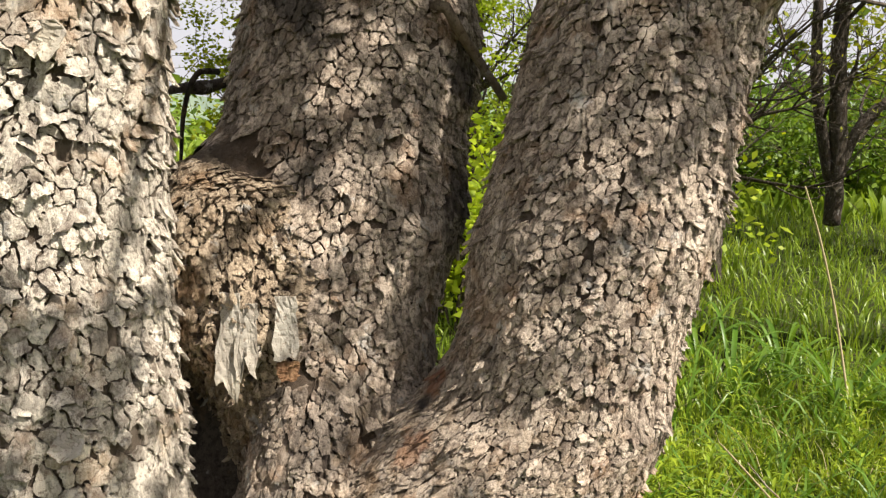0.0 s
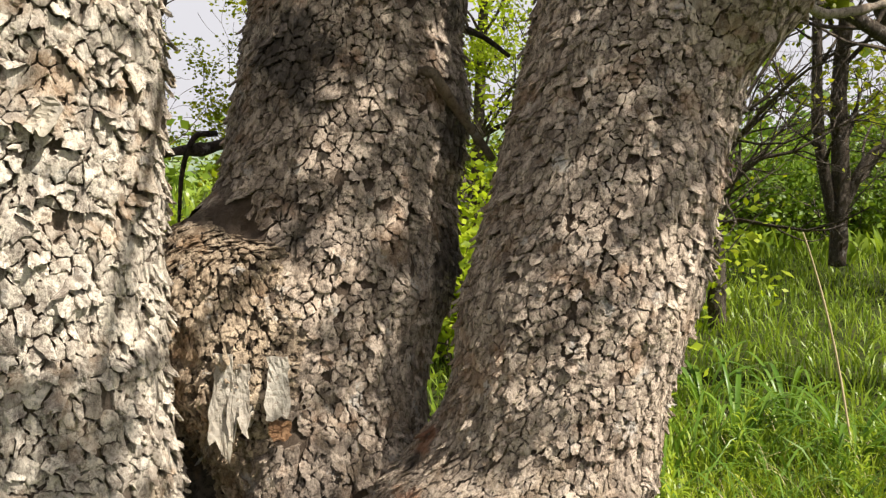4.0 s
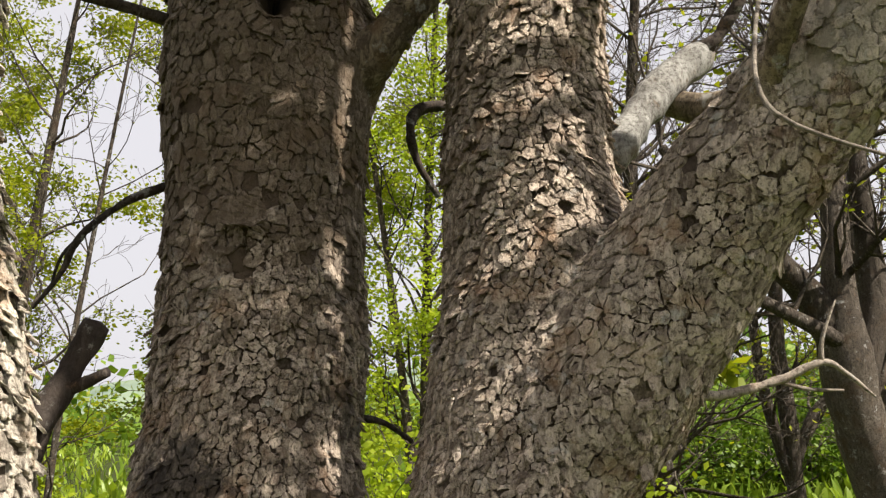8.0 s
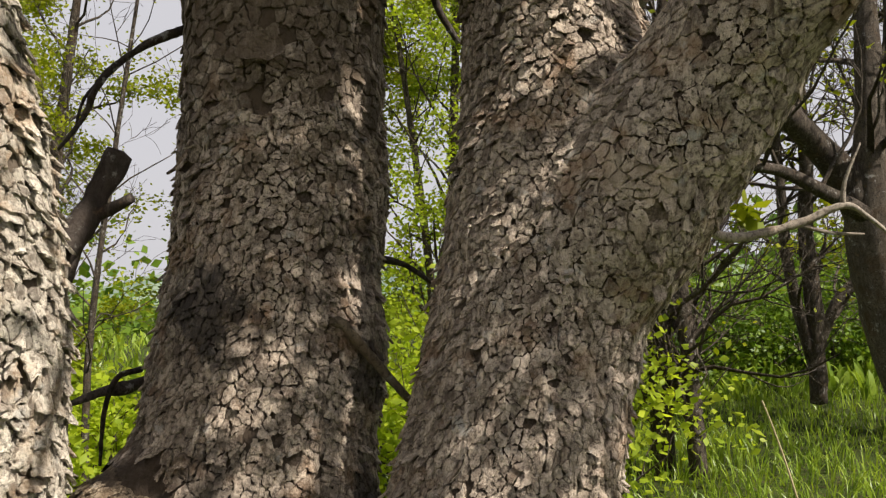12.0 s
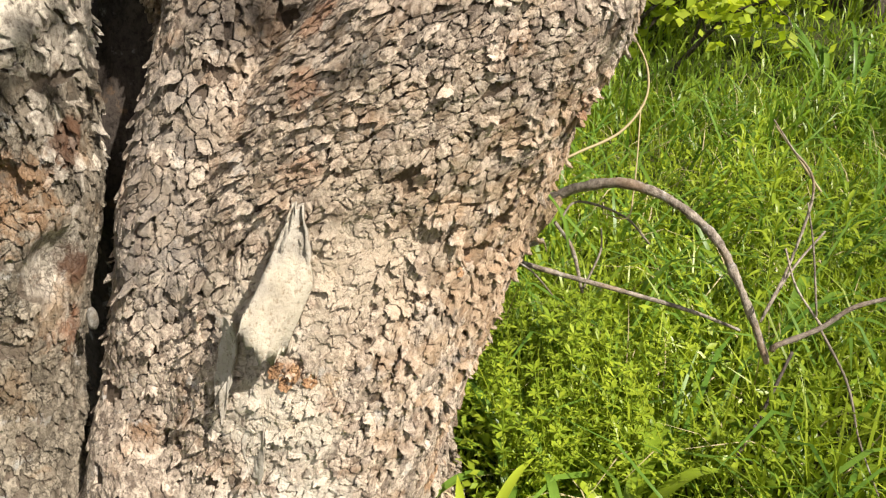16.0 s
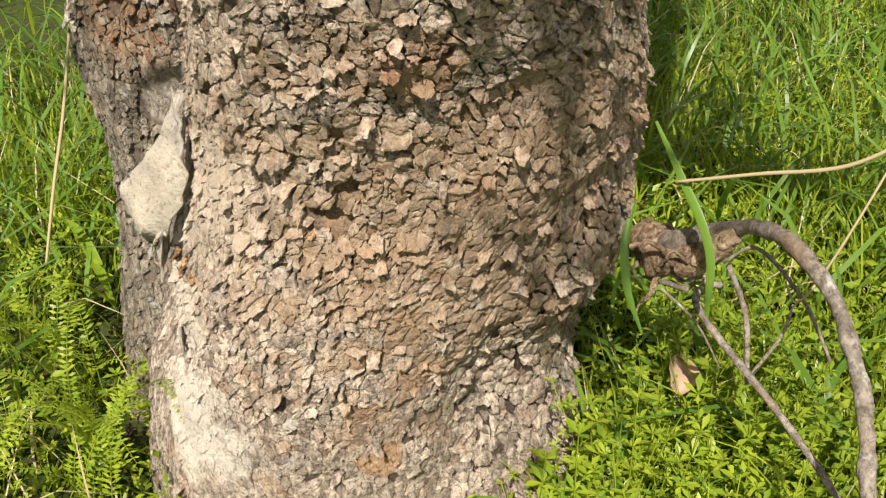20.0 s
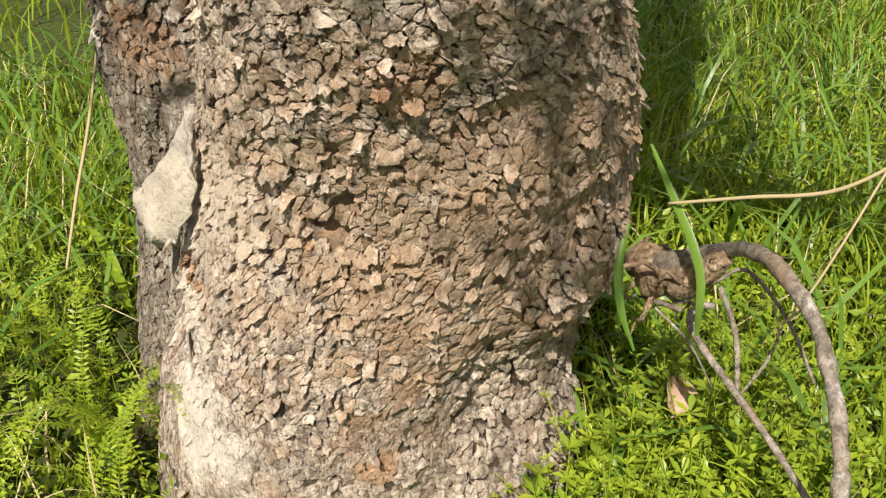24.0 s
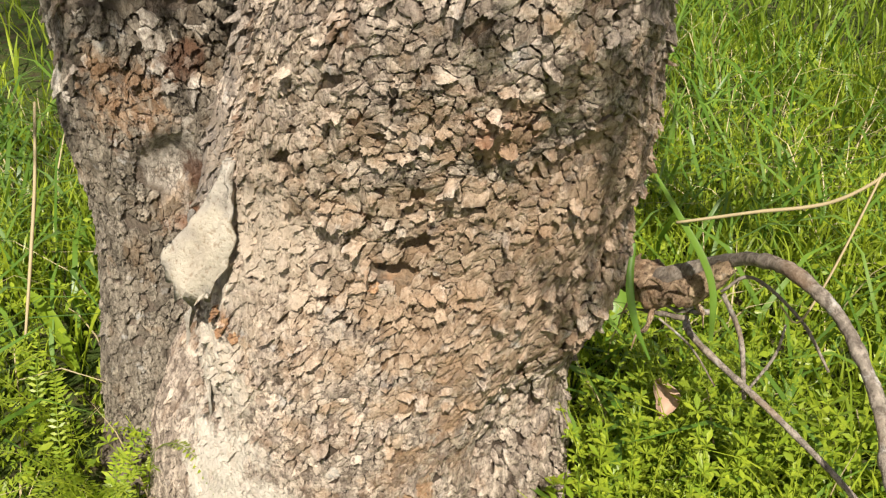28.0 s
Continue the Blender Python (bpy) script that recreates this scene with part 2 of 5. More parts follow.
LIMB = bark_material("limb_smooth", (0.33, 0.265, 0.18), (0.20, 0.155, 0.105), (0.08, 0.06, 0.045), (), 0.5, 0.004, 0.3)
WHITE_LIMB = bark_material("limb_bleached", (0.36, 0.35, 0.32), (0.27, 0.255, 0.23), (0.11, 0.095, 0.08), (), 0.6, 0.004, 0.3)
FAR_BARK = bark_material("far_bark", (0.17, 0.14, 0.108), (0.10, 0.08, 0.063), (0.05, 0.04, 0.033), (), 0.4, 0.01, 0.3)


def leaf_material(name, a, b, shine=0.35, through_light=0.45):
    n = Nodes(name)
    c = n.mix(n.chance(), a, b)
    c = n.mix(n.span(n.noise(1.1, 3.0), 0.35, 0.65, 0.0, 0.45), c, tuple(0.6 * x for x in a))
    d = n.node("ShaderNodeBsdfPrincipled", Base_Color=c, Roughness=shine)
    d.inputs["Specular IOR Level"].default_value = 0.35
    tr = n.node("ShaderNodeBsdfTranslucent", Color=n.mix(1.0, c, (1.0, 1.0, 0.55), "MULTIPLY"))
    mx = n.node("ShaderNodeMixShader", Fac=through_light)
    n.t.links.new(d.outputs[0], mx.inputs[1])
    n.t.links.new(tr.outputs[0], mx.inputs[2])
    n.t.links.new(mx.outputs[0], n.out.inputs[0])
    return n.m


GRASS = leaf_material("grass_blade", (0.20, 0.285, 0.021), (0.45, 0.53, 0.045))
# darker than the near grass: shade over the meadow put into the colour
GRASS_FAR = leaf_material("meadow_blade_shaded", (0.18, 0.29, 0.028), (0.36, 0.45, 0.05))
WEED = leaf_material("weed_leaf", (0.22, 0.33, 0.027), (0.46, 0.54, 0.045))
LANCE = leaf_material("lance_leaf", (0.11, 0.22, 0.028), (0.22, 0.35, 0.05))
LEAF_YELLOW = leaf_material("spring_leaf", (0.20, 0.26, 0.010), (0.43, 0.45, 0.022), 0.5, 0.55)
LEAF_BRIGHT = leaf_material("bright_leaf", (0.33, 0.45, 0.025), (0.58, 0.66, 0.05), 0.5, 0.6)
LEAF_GREEN = leaf_material("bush_leaf", (0.10, 0.19, 0.02), (0.26, 0.36, 0.035), 0.45, 0.4)
DRY = leaf_material("dry_stalk", (0.45, 0.36, 0.20), (0.60, 0.50, 0.30), 0.7, 0.15)
DEAD_LEAF = leaf_material("dead_leaf", (0.50, 0.32, 0.22), (0.64, 0.46, 0.34), 0.6, 0.2)


def ground_material():
    n = Nodes("meadow_soil")
    c = n.mix(n.span(n.noise(0.9, 5.0), 0.3, 0.7), (0.030, 0.045, 0.010), (0.055, 0.080, 0.015))
    c = n.mix(n.span(n.noise(22.0, 5.0), 0.45, 0.7), c, (0.06, 0.045, 0.025))
    return n.bsdf(c, 0.95, n.noise(30.0, 5.0), 0.03, 0.1)


def hill_material():
    n = Nodes("far_hill")
    c = n.mix(n.span(n.noise(0.05, 5.0), 0.35, 0.65), (0.12, 0.16, 0.13), (0.20, 0.25, 0.17))
    return n.bsdf(c, 1.0, None)


SOIL, HILL = ground_material(), hill_material()


# ---- mesh helpers ----
def fade(x):
    return x * x * (3 - 2 * x)


def vnoise(p, scale, seed=0):
    """Smooth noise of -1 to 1 at many places."""
    q = np.asarray(p, float) * scale + seed * 17.31
    i = np.floor(q).astype(np.int64)
    f = fade(q - i)
    total = np.zeros(len(q))
    for dx in (0, 1):
        for dy in (0, 1):
            for dz in (0, 1):
                h = ((i[:, 0] + dx) * 374761393 + (i[:, 1] + dy) * 668265263 + (i[:, 2] + dz) * 2147483647 + seed * 974711) & 0x7FFFFFFF
                h = ((h ^ (h >> 13)) * 1274126177) & 0x7FFFFFFF
                h = (h ^ (h >> 16)) & 0xFFFF
                w = (f[:, 0] if dx else 1 - f[:, 0]) * (f[:, 1] if dy else 1 - f[:, 1]) * (f[:, 2] if dz else 1 - f[:, 2])
                total += w * (h / 32767.5 - 1)
    return total


def mesh_of(name, verts, faces, material, smooth=True):
    """A mesh from an array of places and an array (or list of arrays) of faces of one size."""
    me = bpy.data.meshes.new(name)
    groups = faces if isinstance(faces, list) else [faces]
    groups = [np.asarray(g, np.int32) for g in groups if len(g)]
    loops = np.concatenate([g.ravel() for g in groups])
    sizes = np.concatenate([np.full(len(g), g.shape[1], np.int32) for g in groups])
    starts = np.concatenate([[0], np.cumsum(sizes)[:-1]]).astype(np.int32)
    me.vertices.add(len(verts))
    me.vertices.foreach_set("co", np.asarray(verts, np.float32).ravel())
    me.loops.add(len(loops))
    me.loops.foreach_set("vertex_index", loops)
    me.polygons.add(len(sizes))
    me.polygons.foreach_set("loop_start", starts)
    me.polygons.foreach_set("use_smooth", np.full(len(sizes), smooth))
    me.materials.append(material)
    me.update(calc_edges=True)
    me.validate()
    return me


def part(name, verts, faces, material, parent=None, label="", smooth=True, kind=""):
    ob = new(name, mesh_of(name, verts, faces, material, smooth))
    ob.parent = parent
    return tagged(ob, label, kind=kind)


def thing(name, label, category, group="", kind=""):
    return tagged(new(name), label, category, group, kind)


def spline(rows, step):
    """A smooth line through rows of (x, y, z, r), at even steps: places and radii."""
    p = np.asarray(rows, float)
    e = np.vstack([2 * p[0] - p[1], p, 2 * p[-1] - p[-2]])
    out = []
    for k in range(len(p) - 1):
        a, b, c, d = e[k:k + 4]
        n = max(1 if step > 5 else 2, int(np.linalg.norm((c - b)[:3]) / step))
        t = np.linspace(0, 1, n, endpoint=False)[:, None]
        out.append(0.5 * (2 * b + (c - a) * t + (2 * a - 5 * b + 4 * c - d) * t ** 2 + (3 * b - a - 3 * c + d) * t ** 3))
    out.append(p[-1:])
    q = np.vstack(out)
    return q[:, :3], np.maximum(q[:, 3], 0.0005)


def frames_of(c):
    """Tangent and two side vectors along a line, without twist."""
    t = np.gradient(c, axis=0)
    t /= np.linalg.norm(t, axis=1)[:, None]
    n = np.zeros_like(t)
    ref = np.array([0.0, -1.0, 0.0]) if abs(t[0, 1]) < 0.9 else np.array([1.0, 0.0, 0.0])
    for k in range(len(t)):
        ref = ref - t[k] * (ref @ t[k])
        ref /= np.linalg.norm(ref)
        n[k] = ref
    return t, n, np.cross(t, n)


def tube(rows, step=0.03, sides=8, rough=0.0, seed=0, cap=True):
    """A round branch through rows of (x, y, z, r): verts, faces (quads, triangles)."""
    c, r = spline(rows, step)
    t, n, b = frames_of(c)
    a = np.linspace(0, 2 * np.pi, sides, endpoint=False)
    d = np.cos(a)[None, :, None] * n[:, None, :] + np.sin(a)[None, :, None] * b[:, None, :]
    v = (c[:, None, :] + d * r[:, None, None]).reshape(-1, 3)
    if rough:
        rr = np.repeat(r, sides)
        v = v + d.reshape(-1, 3) * (rr * rough * (vnoise(v, 0.35 / max(r.mean(), 1e-3), seed) + 0.6 * vnoise(v, 1.1 / max(r.mean(), 1e-3), seed + 1)))[:, None]
    k, j = np.meshgrid(np.arange(len(c) - 1), np.arange(sides), indexing="ij")
    q = np.stack([k * sides + j, k * sides + (j + 1) % sides, (k + 1) * sides + (j + 1) % sides, (k + 1) * sides + j], -1).reshape(-1, 4)
    if not cap:
        return v, [q]
    m = len(v)
    v = np.vstack([v, c[:1] - t[:1] * r[0] * 0.3, c[-1:] + t[-1:] * r[-1] * 0.3])
    j = np.arange(sides)
    tri = np.vstack([np.stack([np.full(sides, m), (j + 1) % sides, j], 1), np.stack([np.full(sides, m + 1), m - sides + j, m - sides + (j + 1) % sides], 1)])
    return v, [q, tri]


def join(pieces):
    """Several (verts, [faces]) in one."""
    vs, byn, off = [], {}, 0
    for v, fs in pieces:
        vs.append(v)
        for f in fs:
            f = np.asarray(f)
            if len(f):
                byn.setdefault(f.shape[1], []).append(f + off)
        off += len(v)
    return np.vstack(vs), [np.vstack(x) for x in byn.values()]


def thin_tubes(lines, sides=3):
    """Many thin twigs of equal point count at once: an array (n, k, 4) of places and radii."""
    L = np.asarray(lines, float)
    n, k = L.shape[:2]
    c, r = L[:, :, :3], L[:, :, 3]
    t = np.gradient(c, axis=1)
    t /= np.linalg.norm(t, axis=2)[:, :, None] + 1e-9
    u = np.cross(t, [0.31, 0.52, 0.8])
    u /= np.linalg.norm(u, axis=2)[:, :, None] + 1e-9
    w = np.cross(t, u)
    a = np.arange(sides) * 2 * np.pi / sides
    d = np.cos(a)[:, None] * u[:, :, None, :] + np.sin(a)[:, None] * w[:, :, None, :]
    v = (c[:, :, None, :] + d * r[:, :, None, None]).reshape(-1, 3)
    i, j, m = np.meshgrid(np.arange(n), np.arange(k - 1), np.arange(sides), indexing="ij")
    o = i * k * sides + j * sides
    q = np.stack([o + m, o + (m + 1) % sides, o + sides + (m + 1) % sides, o + sides + m], -1).reshape(-1, 4)
    return v, [q]


def branch(name, parent, rows, material, label="", sides=10, rough=0.12, seed=0, step=0.02):
    v, f = tube(rows, step, sides, rough, seed)
    return part(name, v, f, material, parent, label)


def leaf_cloud(places, size, rng, spread=0.5, droop=0.3, ratio=0.5):
    """Small folded leaves at many places: verts and faces."""
    n = len(places)
    s = size * rng.uniform(1 - spread, 1 + spread, n)[:, None]
    ax = rng.normal(size=(n, 3))
    ax[:, 2] = ax[:, 2] * 0.5 - droop
    ax /= np.linalg.norm(ax, axis=1)[:, None]
    side = np.cross(ax, rng.normal(size=(n, 3)))
    side /= np.linalg.norm(side, axis=1)[:, None]
    up = np.cross(side, ax)
    base, tip = places, places + ax * s
    midp = places + ax * s * 0.45 - up * s * 0.08
    l = midp + side * s * ratio * 0.5 + up * s * 0.13
    r = midp - side * s * ratio * 0.5 + up * s * 0.13
    v = np.stack([base, l, tip, r], 1).reshape(-1, 3)
    i = np.arange(n)[:, None] * 4
    return v, [np.vstack([i + [0, 1, 2], i + [0, 2, 3]])]


def ground_z(x, y):
    """The height of the meadow: nearly level round the tree, rising gently beyond it."""
    d = np.clip(np.hypot(x, y - 1.8) - 3.0, 0, 60)
    dip = 0.16 * np.exp(-((np.hypot(x + 0.1, y - 1.6) / 0.9) ** 4))
    return -0.11 - dip + 0.055 * np.minimum(d, 17) + 0.02 * np.sin(x * 1.7 + 0.6) * np.cos(y * 1.3) + 0.05 * np.sin(x * 0.31) * np.sin(y * 0.27 + 1)


# ---- the ground ----
def build_ground():
    g = np.concatenate([-np.geomspace(400, 6, 26), np.linspace(-5.5, 5.5, 45), np.geomspace(6, 400, 26)])
    x, y = np.meshgrid(g, g + 2.0, indexing="ij")
    z = ground_z(x, y)
    n = len(g)
    v = np.stack([x, y, z], -1).reshape(-1, 3)
    i, j = np.meshgrid(np.arange(n - 1), np.arange(n - 1), indexing="ij")
    q = np.stack([i * n + j, (i + 1) * n + j, (i + 1) * n + j + 1, i * n + j + 1], -1).reshape(-1, 4)
    ob = part("ground", v, [q], SOIL, None, "dark meadow soil under dense green grass")
    tagged(ob, category="ground", kind="structure")


build_ground()


# ---- the big tree ----
# rows of (x, y, z, r) along the axis of each stem
TRUNK = [(-0.27, 1.72, -0.40, 0.37), (-0.21, 1.71, -0.08, 0.345), (-0.160, 1.725, 0.15, 0.330), (-0.100, 1.775, 0.40, 0.340), (-0.03, 1.862, 0.70, 0.372), (0.155, 1.79, 1.00, 0.290), (0.235, 1.775, 1.15, 0.248),
         (0.280, 1.775, 1.30, 0.238), (0.355, 1.819, 1.60, 0.240), (0.452, 1.910, 2.00, 0.235), (0.502, 1.971, 2.40, 0.218), (0.505, 2.010, 2.80, 0.198), (0.535, 2.04, 3.20, 0.180),
         (0.56, 2.1, 3.8, 0.17), (0.5, 2.2, 4.6, 0.14), (0.45, 2.4, 5.6, 0.10)]
MIDDLE = [(-0.28, 1.85, 0.25, 0.20), (-0.26, 1.93, 0.85, 0.205), (-0.250, 1.945, 1.05, 0.225), (-0.270, 2.0, 1.25, 0.278), (-0.246, 2.071, 1.50, 0.300), (-0.198, 2.135, 1.90, 0.273), (-0.170, 2.211, 2.30, 0.262), (-0.166, 2.277, 2.70, 0.271),
          (-0.160, 2.33, 3.10, 0.290), (-0.145, 2.40, 3.45, 0.225), (-0.12, 2.48, 4.0, 0.19), (-0.2, 2.6, 4.9, 0.14), (-0.3, 2.8, 5.8, 0.10)]
LEFT = [(-0.66, 1.42, -0.30, 0.20), (-0.677, 1.46, -0.10, 0.155), (-0.715, 1.535, 0.30, 0.172), (-0.726, 1.583, 0.70, 0.228), (-0.740, 1.604, 1.10, 0.247), (-0.753, 1.606, 1.50, 0.241),
        (-0.737, 1.608, 1.90, 0.243), (-0.757, 1.564, 2.30, 0.237), (-0.785, 1.504, 2.70, 0.226), (-0.722, 1.476, 3.10, 0.231), (-0.608, 1.474, 3.50, 0.230), (-0.50, 1.5, 4.2, 0.18), (-0.42, 1.5, 5.0, 0.13)]
BOUGH = [(0.42, 1.88, 1.80, 0.14), (0.60, 1.80, 2.08, 0.185), (0.76, 1.70, 2.33, 0.165), (0.90, 1.55, 2.53, 0.142), (1.04, 1.42, 2.72, 0.128), (1.20, 1.35, 2.93, 0.115), (1.45, 1.44, 3.12, 0.10), (1.95, 1.70, 3.35, 0.08)]
BURL = [(-0.30, 1.90, 0.85, 0.12), (-0.345, 1.885, 1.08, 0.165), (-0.405, 1.885, 1.25, 0.205), (-0.440, 1.890, 1.38, 0.205), (-0.465, 1.92, 1.50, 0.155), (-0.465, 1.93, 1.59, 0.06)]
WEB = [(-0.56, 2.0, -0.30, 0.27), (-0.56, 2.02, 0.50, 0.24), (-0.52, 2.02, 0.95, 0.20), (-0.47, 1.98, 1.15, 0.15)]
HEEL = [(-0.12, 1.97, -0.35, 0.31), (-0.11, 1.965, 0.15, 0.228), (-0.05, 1.975, 0.40, 0.280), (-0.02, 1.955, 0.58, 0.275), (0.0, 1.93, 0.80, 0.23)]
SKIRT = [(-0.32, 1.58, -0.40, 0.30), (-0.33, 1.58, -0.10, 0.255), (-0.345, 1.565, 0.10, 0.200), (-0.40, 1.57, 0.22, 0.13), (-0.42, 1.62, 0.36, 0.07)]
RIDGE = [(-0.36, 1.64, -0.15, 0.14), (-0.370, 1.635, 0.31, 0.138), (-0.345, 1.66, 0.57, 0.125), (-0.320, 1.695, 0.80, 0.122), (-0.285, 1.76, 1.05, 0.10), (-0.27, 1.82, 1.25, 0.05)]
COLLAR = [(-0.293, 2.337, 3.157, 0.1255), (-0.281, 2.193, 3.210, 0.1150), (-0.275, 2.084, 3.285, 0.1020), (-0.290, 1.951, 3.374, 0.0771), (-0.330, 1.804, 3.444, 0.0618), (-0.386, 1.675, 3.526, 0.0537), (-0.420, 1.546, 3.606, 0.0460), (-0.474, 1.395, 3.755, 0.0364)]
SPUR = [(0.012, 2.392, 2.878, 0.0830), (0.089, 2.258, 2.959, 0.0766), (0.175, 2.186, 3.040, 0.0629), (0.259, 2.190, 3.146, 0.0511), (0.330, 2.206, 3.251, 0.0456), (0.444, 2.250, 3.426, 0.0423), (0.604, 2.278, 3.643, 0.0351)]
ARM = [(0.853, 1.462, 2.586, 0.0488), (0.851, 1.355, 2.657, 0.0484), (0.858, 1.244, 2.738, 0.0441), (0.897, 1.162, 2.826, 0.0408), (0.987, 1.077, 2.912, 0.0358), (1.109, 1.006, 2.955, 0.0310), (1.203, 0.944, 2.971, 0.0249)]
ROUND = 0.04


class Stem:
    def __init__(self, rows, level=False):
        self.c, self.r = spline(rows, 0.02)
        self.r = self.r - 0.006
        self.t, self.n, self.b = frames_of(self.c)
        if level:  # upright stems: their sections lie level
            self.n = np.tile([0.0, -1.0, 0.0], (len(self.c), 1))
            self.b = np.tile([1.0, 0.0, 0.0], (len(self.c), 1))
        self.level = level
        self.v = np.concatenate([[0], np.cumsum(np.linalg.norm(np.diff(self.c, axis=0), axis=1))])
        k = np.unique(np.linspace(0, len(self.c) - 1, 26).astype(int))
        self.pc, self.pr = self.c[k], self.r[k]

    def at(self, theta, v):
        """Places and outward normals of the plain round stem."""
        f = lambda a: np.stack([np.interp(v, self.v, a[:, i]) for i in range(3)], -1)
        c, n, b = f(self.c), f(self.n), f(self.b)
        r = np.interp(v, self.v, self.r)
        d = np.cos(theta)[..., None] * n + np.sin(theta)[..., None] * b
        d /= np.linalg.norm(d, axis=-1)[..., None]
        return c + d * r[..., None], d

    def depth(self, p):
        """How far places lie outside the stem (inside: minus)."""
        if self.level:
            z = p[:, 2]
            f = lambda a: np.interp(z, self.c[:, 2], a)
            d = (np.hypot(p[:, 0] - f(self.c[:, 0]), p[:, 1] - f(self.c[:, 1])) - f(self.r)) * 0.95
            return np.maximum(d, np.maximum(z - self.c[-1, 2], self.c[0, 2] - z))
        out = np.full(len(p), 1.0)
        m = self.r.max() + 0.2
        near = np.nonzero(((p > self.pc.min(0) - m) & (p < self.pc.max(0) + m)).all(1))[0]
        q = p[near].astype(np.float32)
        best = np.full(len(q), 1.0, np.float32)
        for a, b, ra, rb in zip(self.pc[:-1], self.pc[1:], self.pr[:-1], self.pr[1:]):
            ab = (b - a).astype(np.float32)
            i = np.nonzero((q[:, 2] > min(a[2], b[2]) - 0.45) & (q[:, 2] < max(a[2], b[2]) + 0.45))[0]
            w = q[i] - a.astype(np.float32)
            s = np.clip(w @ ab / (ab @ ab), 0, 1)
            d = np.linalg.norm(w - s[:, None] * ab, axis=1) - (ra + s * (rb - ra))
            best[i] = np.minimum(best[i], d)
        out[near] = best
        return out


STEMS = {k: Stem(r, k in ("trunk", "middle", "left", "heel", "web", "skirt", "ridge")) for k, r in (("trunk", TRUNK), ("middle", MIDDLE), ("left", LEFT), ("bough", BOUGH), ("burl", BURL), ("heel", HEEL), ("skirt", SKIRT), ("ridge", RIDGE), ("web", WEB), ("collar", COLLAR), ("spur", SPUR), ("arm", [(*q[:3], q[3] * 0.72) for q in ARM]))}


def on_bark(own, p, d):
    """Moves places of a stem out to where it flows into its neighbours, with the lumps of old wood.
    Returns the places, and how deep they lie inside another stem."""
    near = STEMS[own].depth(p)
    others = np.full(len(p), 1e9)
    f = near
    for k, s in STEMS.items():
        if k == own:
            continue
        o = s.depth(p)
        others = np.minimum(others, o)
        rnd = 0.02 if "left" in (k, own) or {k, own} == {"trunk", "middle"} or "arm" in (k, own) else ROUND
        h = np.clip(0.5 + 0.5 * (o - f) / rnd, 0, 1)
        f = o * (1 - h) + f * h - rnd * h * (1 - h)
    push = np.clip(near - f, 0.0, 0.10)
    lump = 0.014 * vnoise(p, 5.0, 3) + 0.006 * vnoise(p, 14.0, 4)
    if own == "burl":
        lump = lump + 0.02 * vnoise(p, 11.0, 8)
    q = p + d * (push + lump)[:, None]
    # the hollow in the middle stem, and small knot holes
    sunk = np.zeros(len(q))
    for name, centre, size, deep in HOLES:
        if name == own:
            dep = np.exp(-0.9 * (((q - np.array(centre)) / np.array(size)) ** 2).sum(1) ** 2)
            q = q - d * (deep * dep)[:, None]
            sunk = np.maximum(sunk, dep)
    return q, others, sunk


HOLES = [("middle", (-0.112, 2.10, 3.225), (0.054, 0.40, 0.135), 0.42), ("trunk", (0.119, 1.560, 0.802), (0.017, 0.05, 0.016), 0.035), ("trunk", (0.225, 1.610, 0.635), (0.022, 0.05, 0.013), 0.025),
         ("trunk", (0.262, 1.625, 0.690), (0.014, 0.05, 0.012), 0.025), ("trunk", (0.227, 1.725, 0.297), (0.008, 0.06, 0.022), 0.03), ("left", (-0.50, 1.50, 0.56), (0.06, 0.06, 0.07), 0.045), ("trunk", (0.30, 1.66, 0.60), (0.03, 0.05, 0.015), 0.02)]


def ramp(x, lo, hi):
    return fade(np.clip((x - lo) / (hi - lo), 0, 1))


def bark_relief(q, seed):
    """Fine relief of the inner bark: humps, grit and shallow upright ridges."""
    grit = 0.0012 * vnoise(q * [1, 1, 0.6], 130.0, seed + 6) + 0.0018 * vnoise(q * [1, 1, 0.5], 60.0, seed + 8)
    ridge = np.abs(vnoise(q * [1, 1, 0.3], 34.0, seed + 9))
    hump = 0.004 * vnoise(q * [1, 1, 0.5], 13.0, seed + 10)
    return grit + hump + 0.003 * np.minimum(ridge * 3, 1)


def uneven(lo, hi, fine, coarse, a, b):
    """Steps from lo to hi, fine between a and b."""
    parts = []
    if a > lo:
        parts.append(np.linspace(lo, a, max(2, int((a - lo) / coarse)), endpoint=False))
    parts.append(np.linspace(a, b, max(2, int((b - a) / fine)), endpoint=False))
    if hi > b:
        parts.append(np.linspace(b, hi, max(2, int((hi - b) / coarse))))
    else:
        parts.append(np.array([hi]))
    return np.concatenate(parts)


# where the outer bark has come off: middle, reach along x, y and z, how bare
BALD = [((0.06, 1.51, 0.66), (0.14, 0.14, 0.11), 0.9), ((-0.05, 1.45, 0.42), (0.13, 0.14, 0.30), 0.9), ((-0.04, 1.42, 0.02), (0.16, 0.16, 0.22), 0.85), ((-0.36, 1.76, 0.98), (0.12, 0.2, 0.12), 0.7), ((1.0, 1.50, 2.62), (0.32, 0.4, 0.34), 0.55),
        ((-0.05, 2.0, 2.85), (0.20, 0.3, 0.16), 0.6), ((0.12, 2.15, 2.9), (0.12, 0.2, 0.2), 0.9), ((-0.50, 1.98, 1.62), (0.12, 0.2, 0.14), 0.45), ((0.62, 1.74, 2.0), (0.12, 0.2, 0.12), 0.6)]
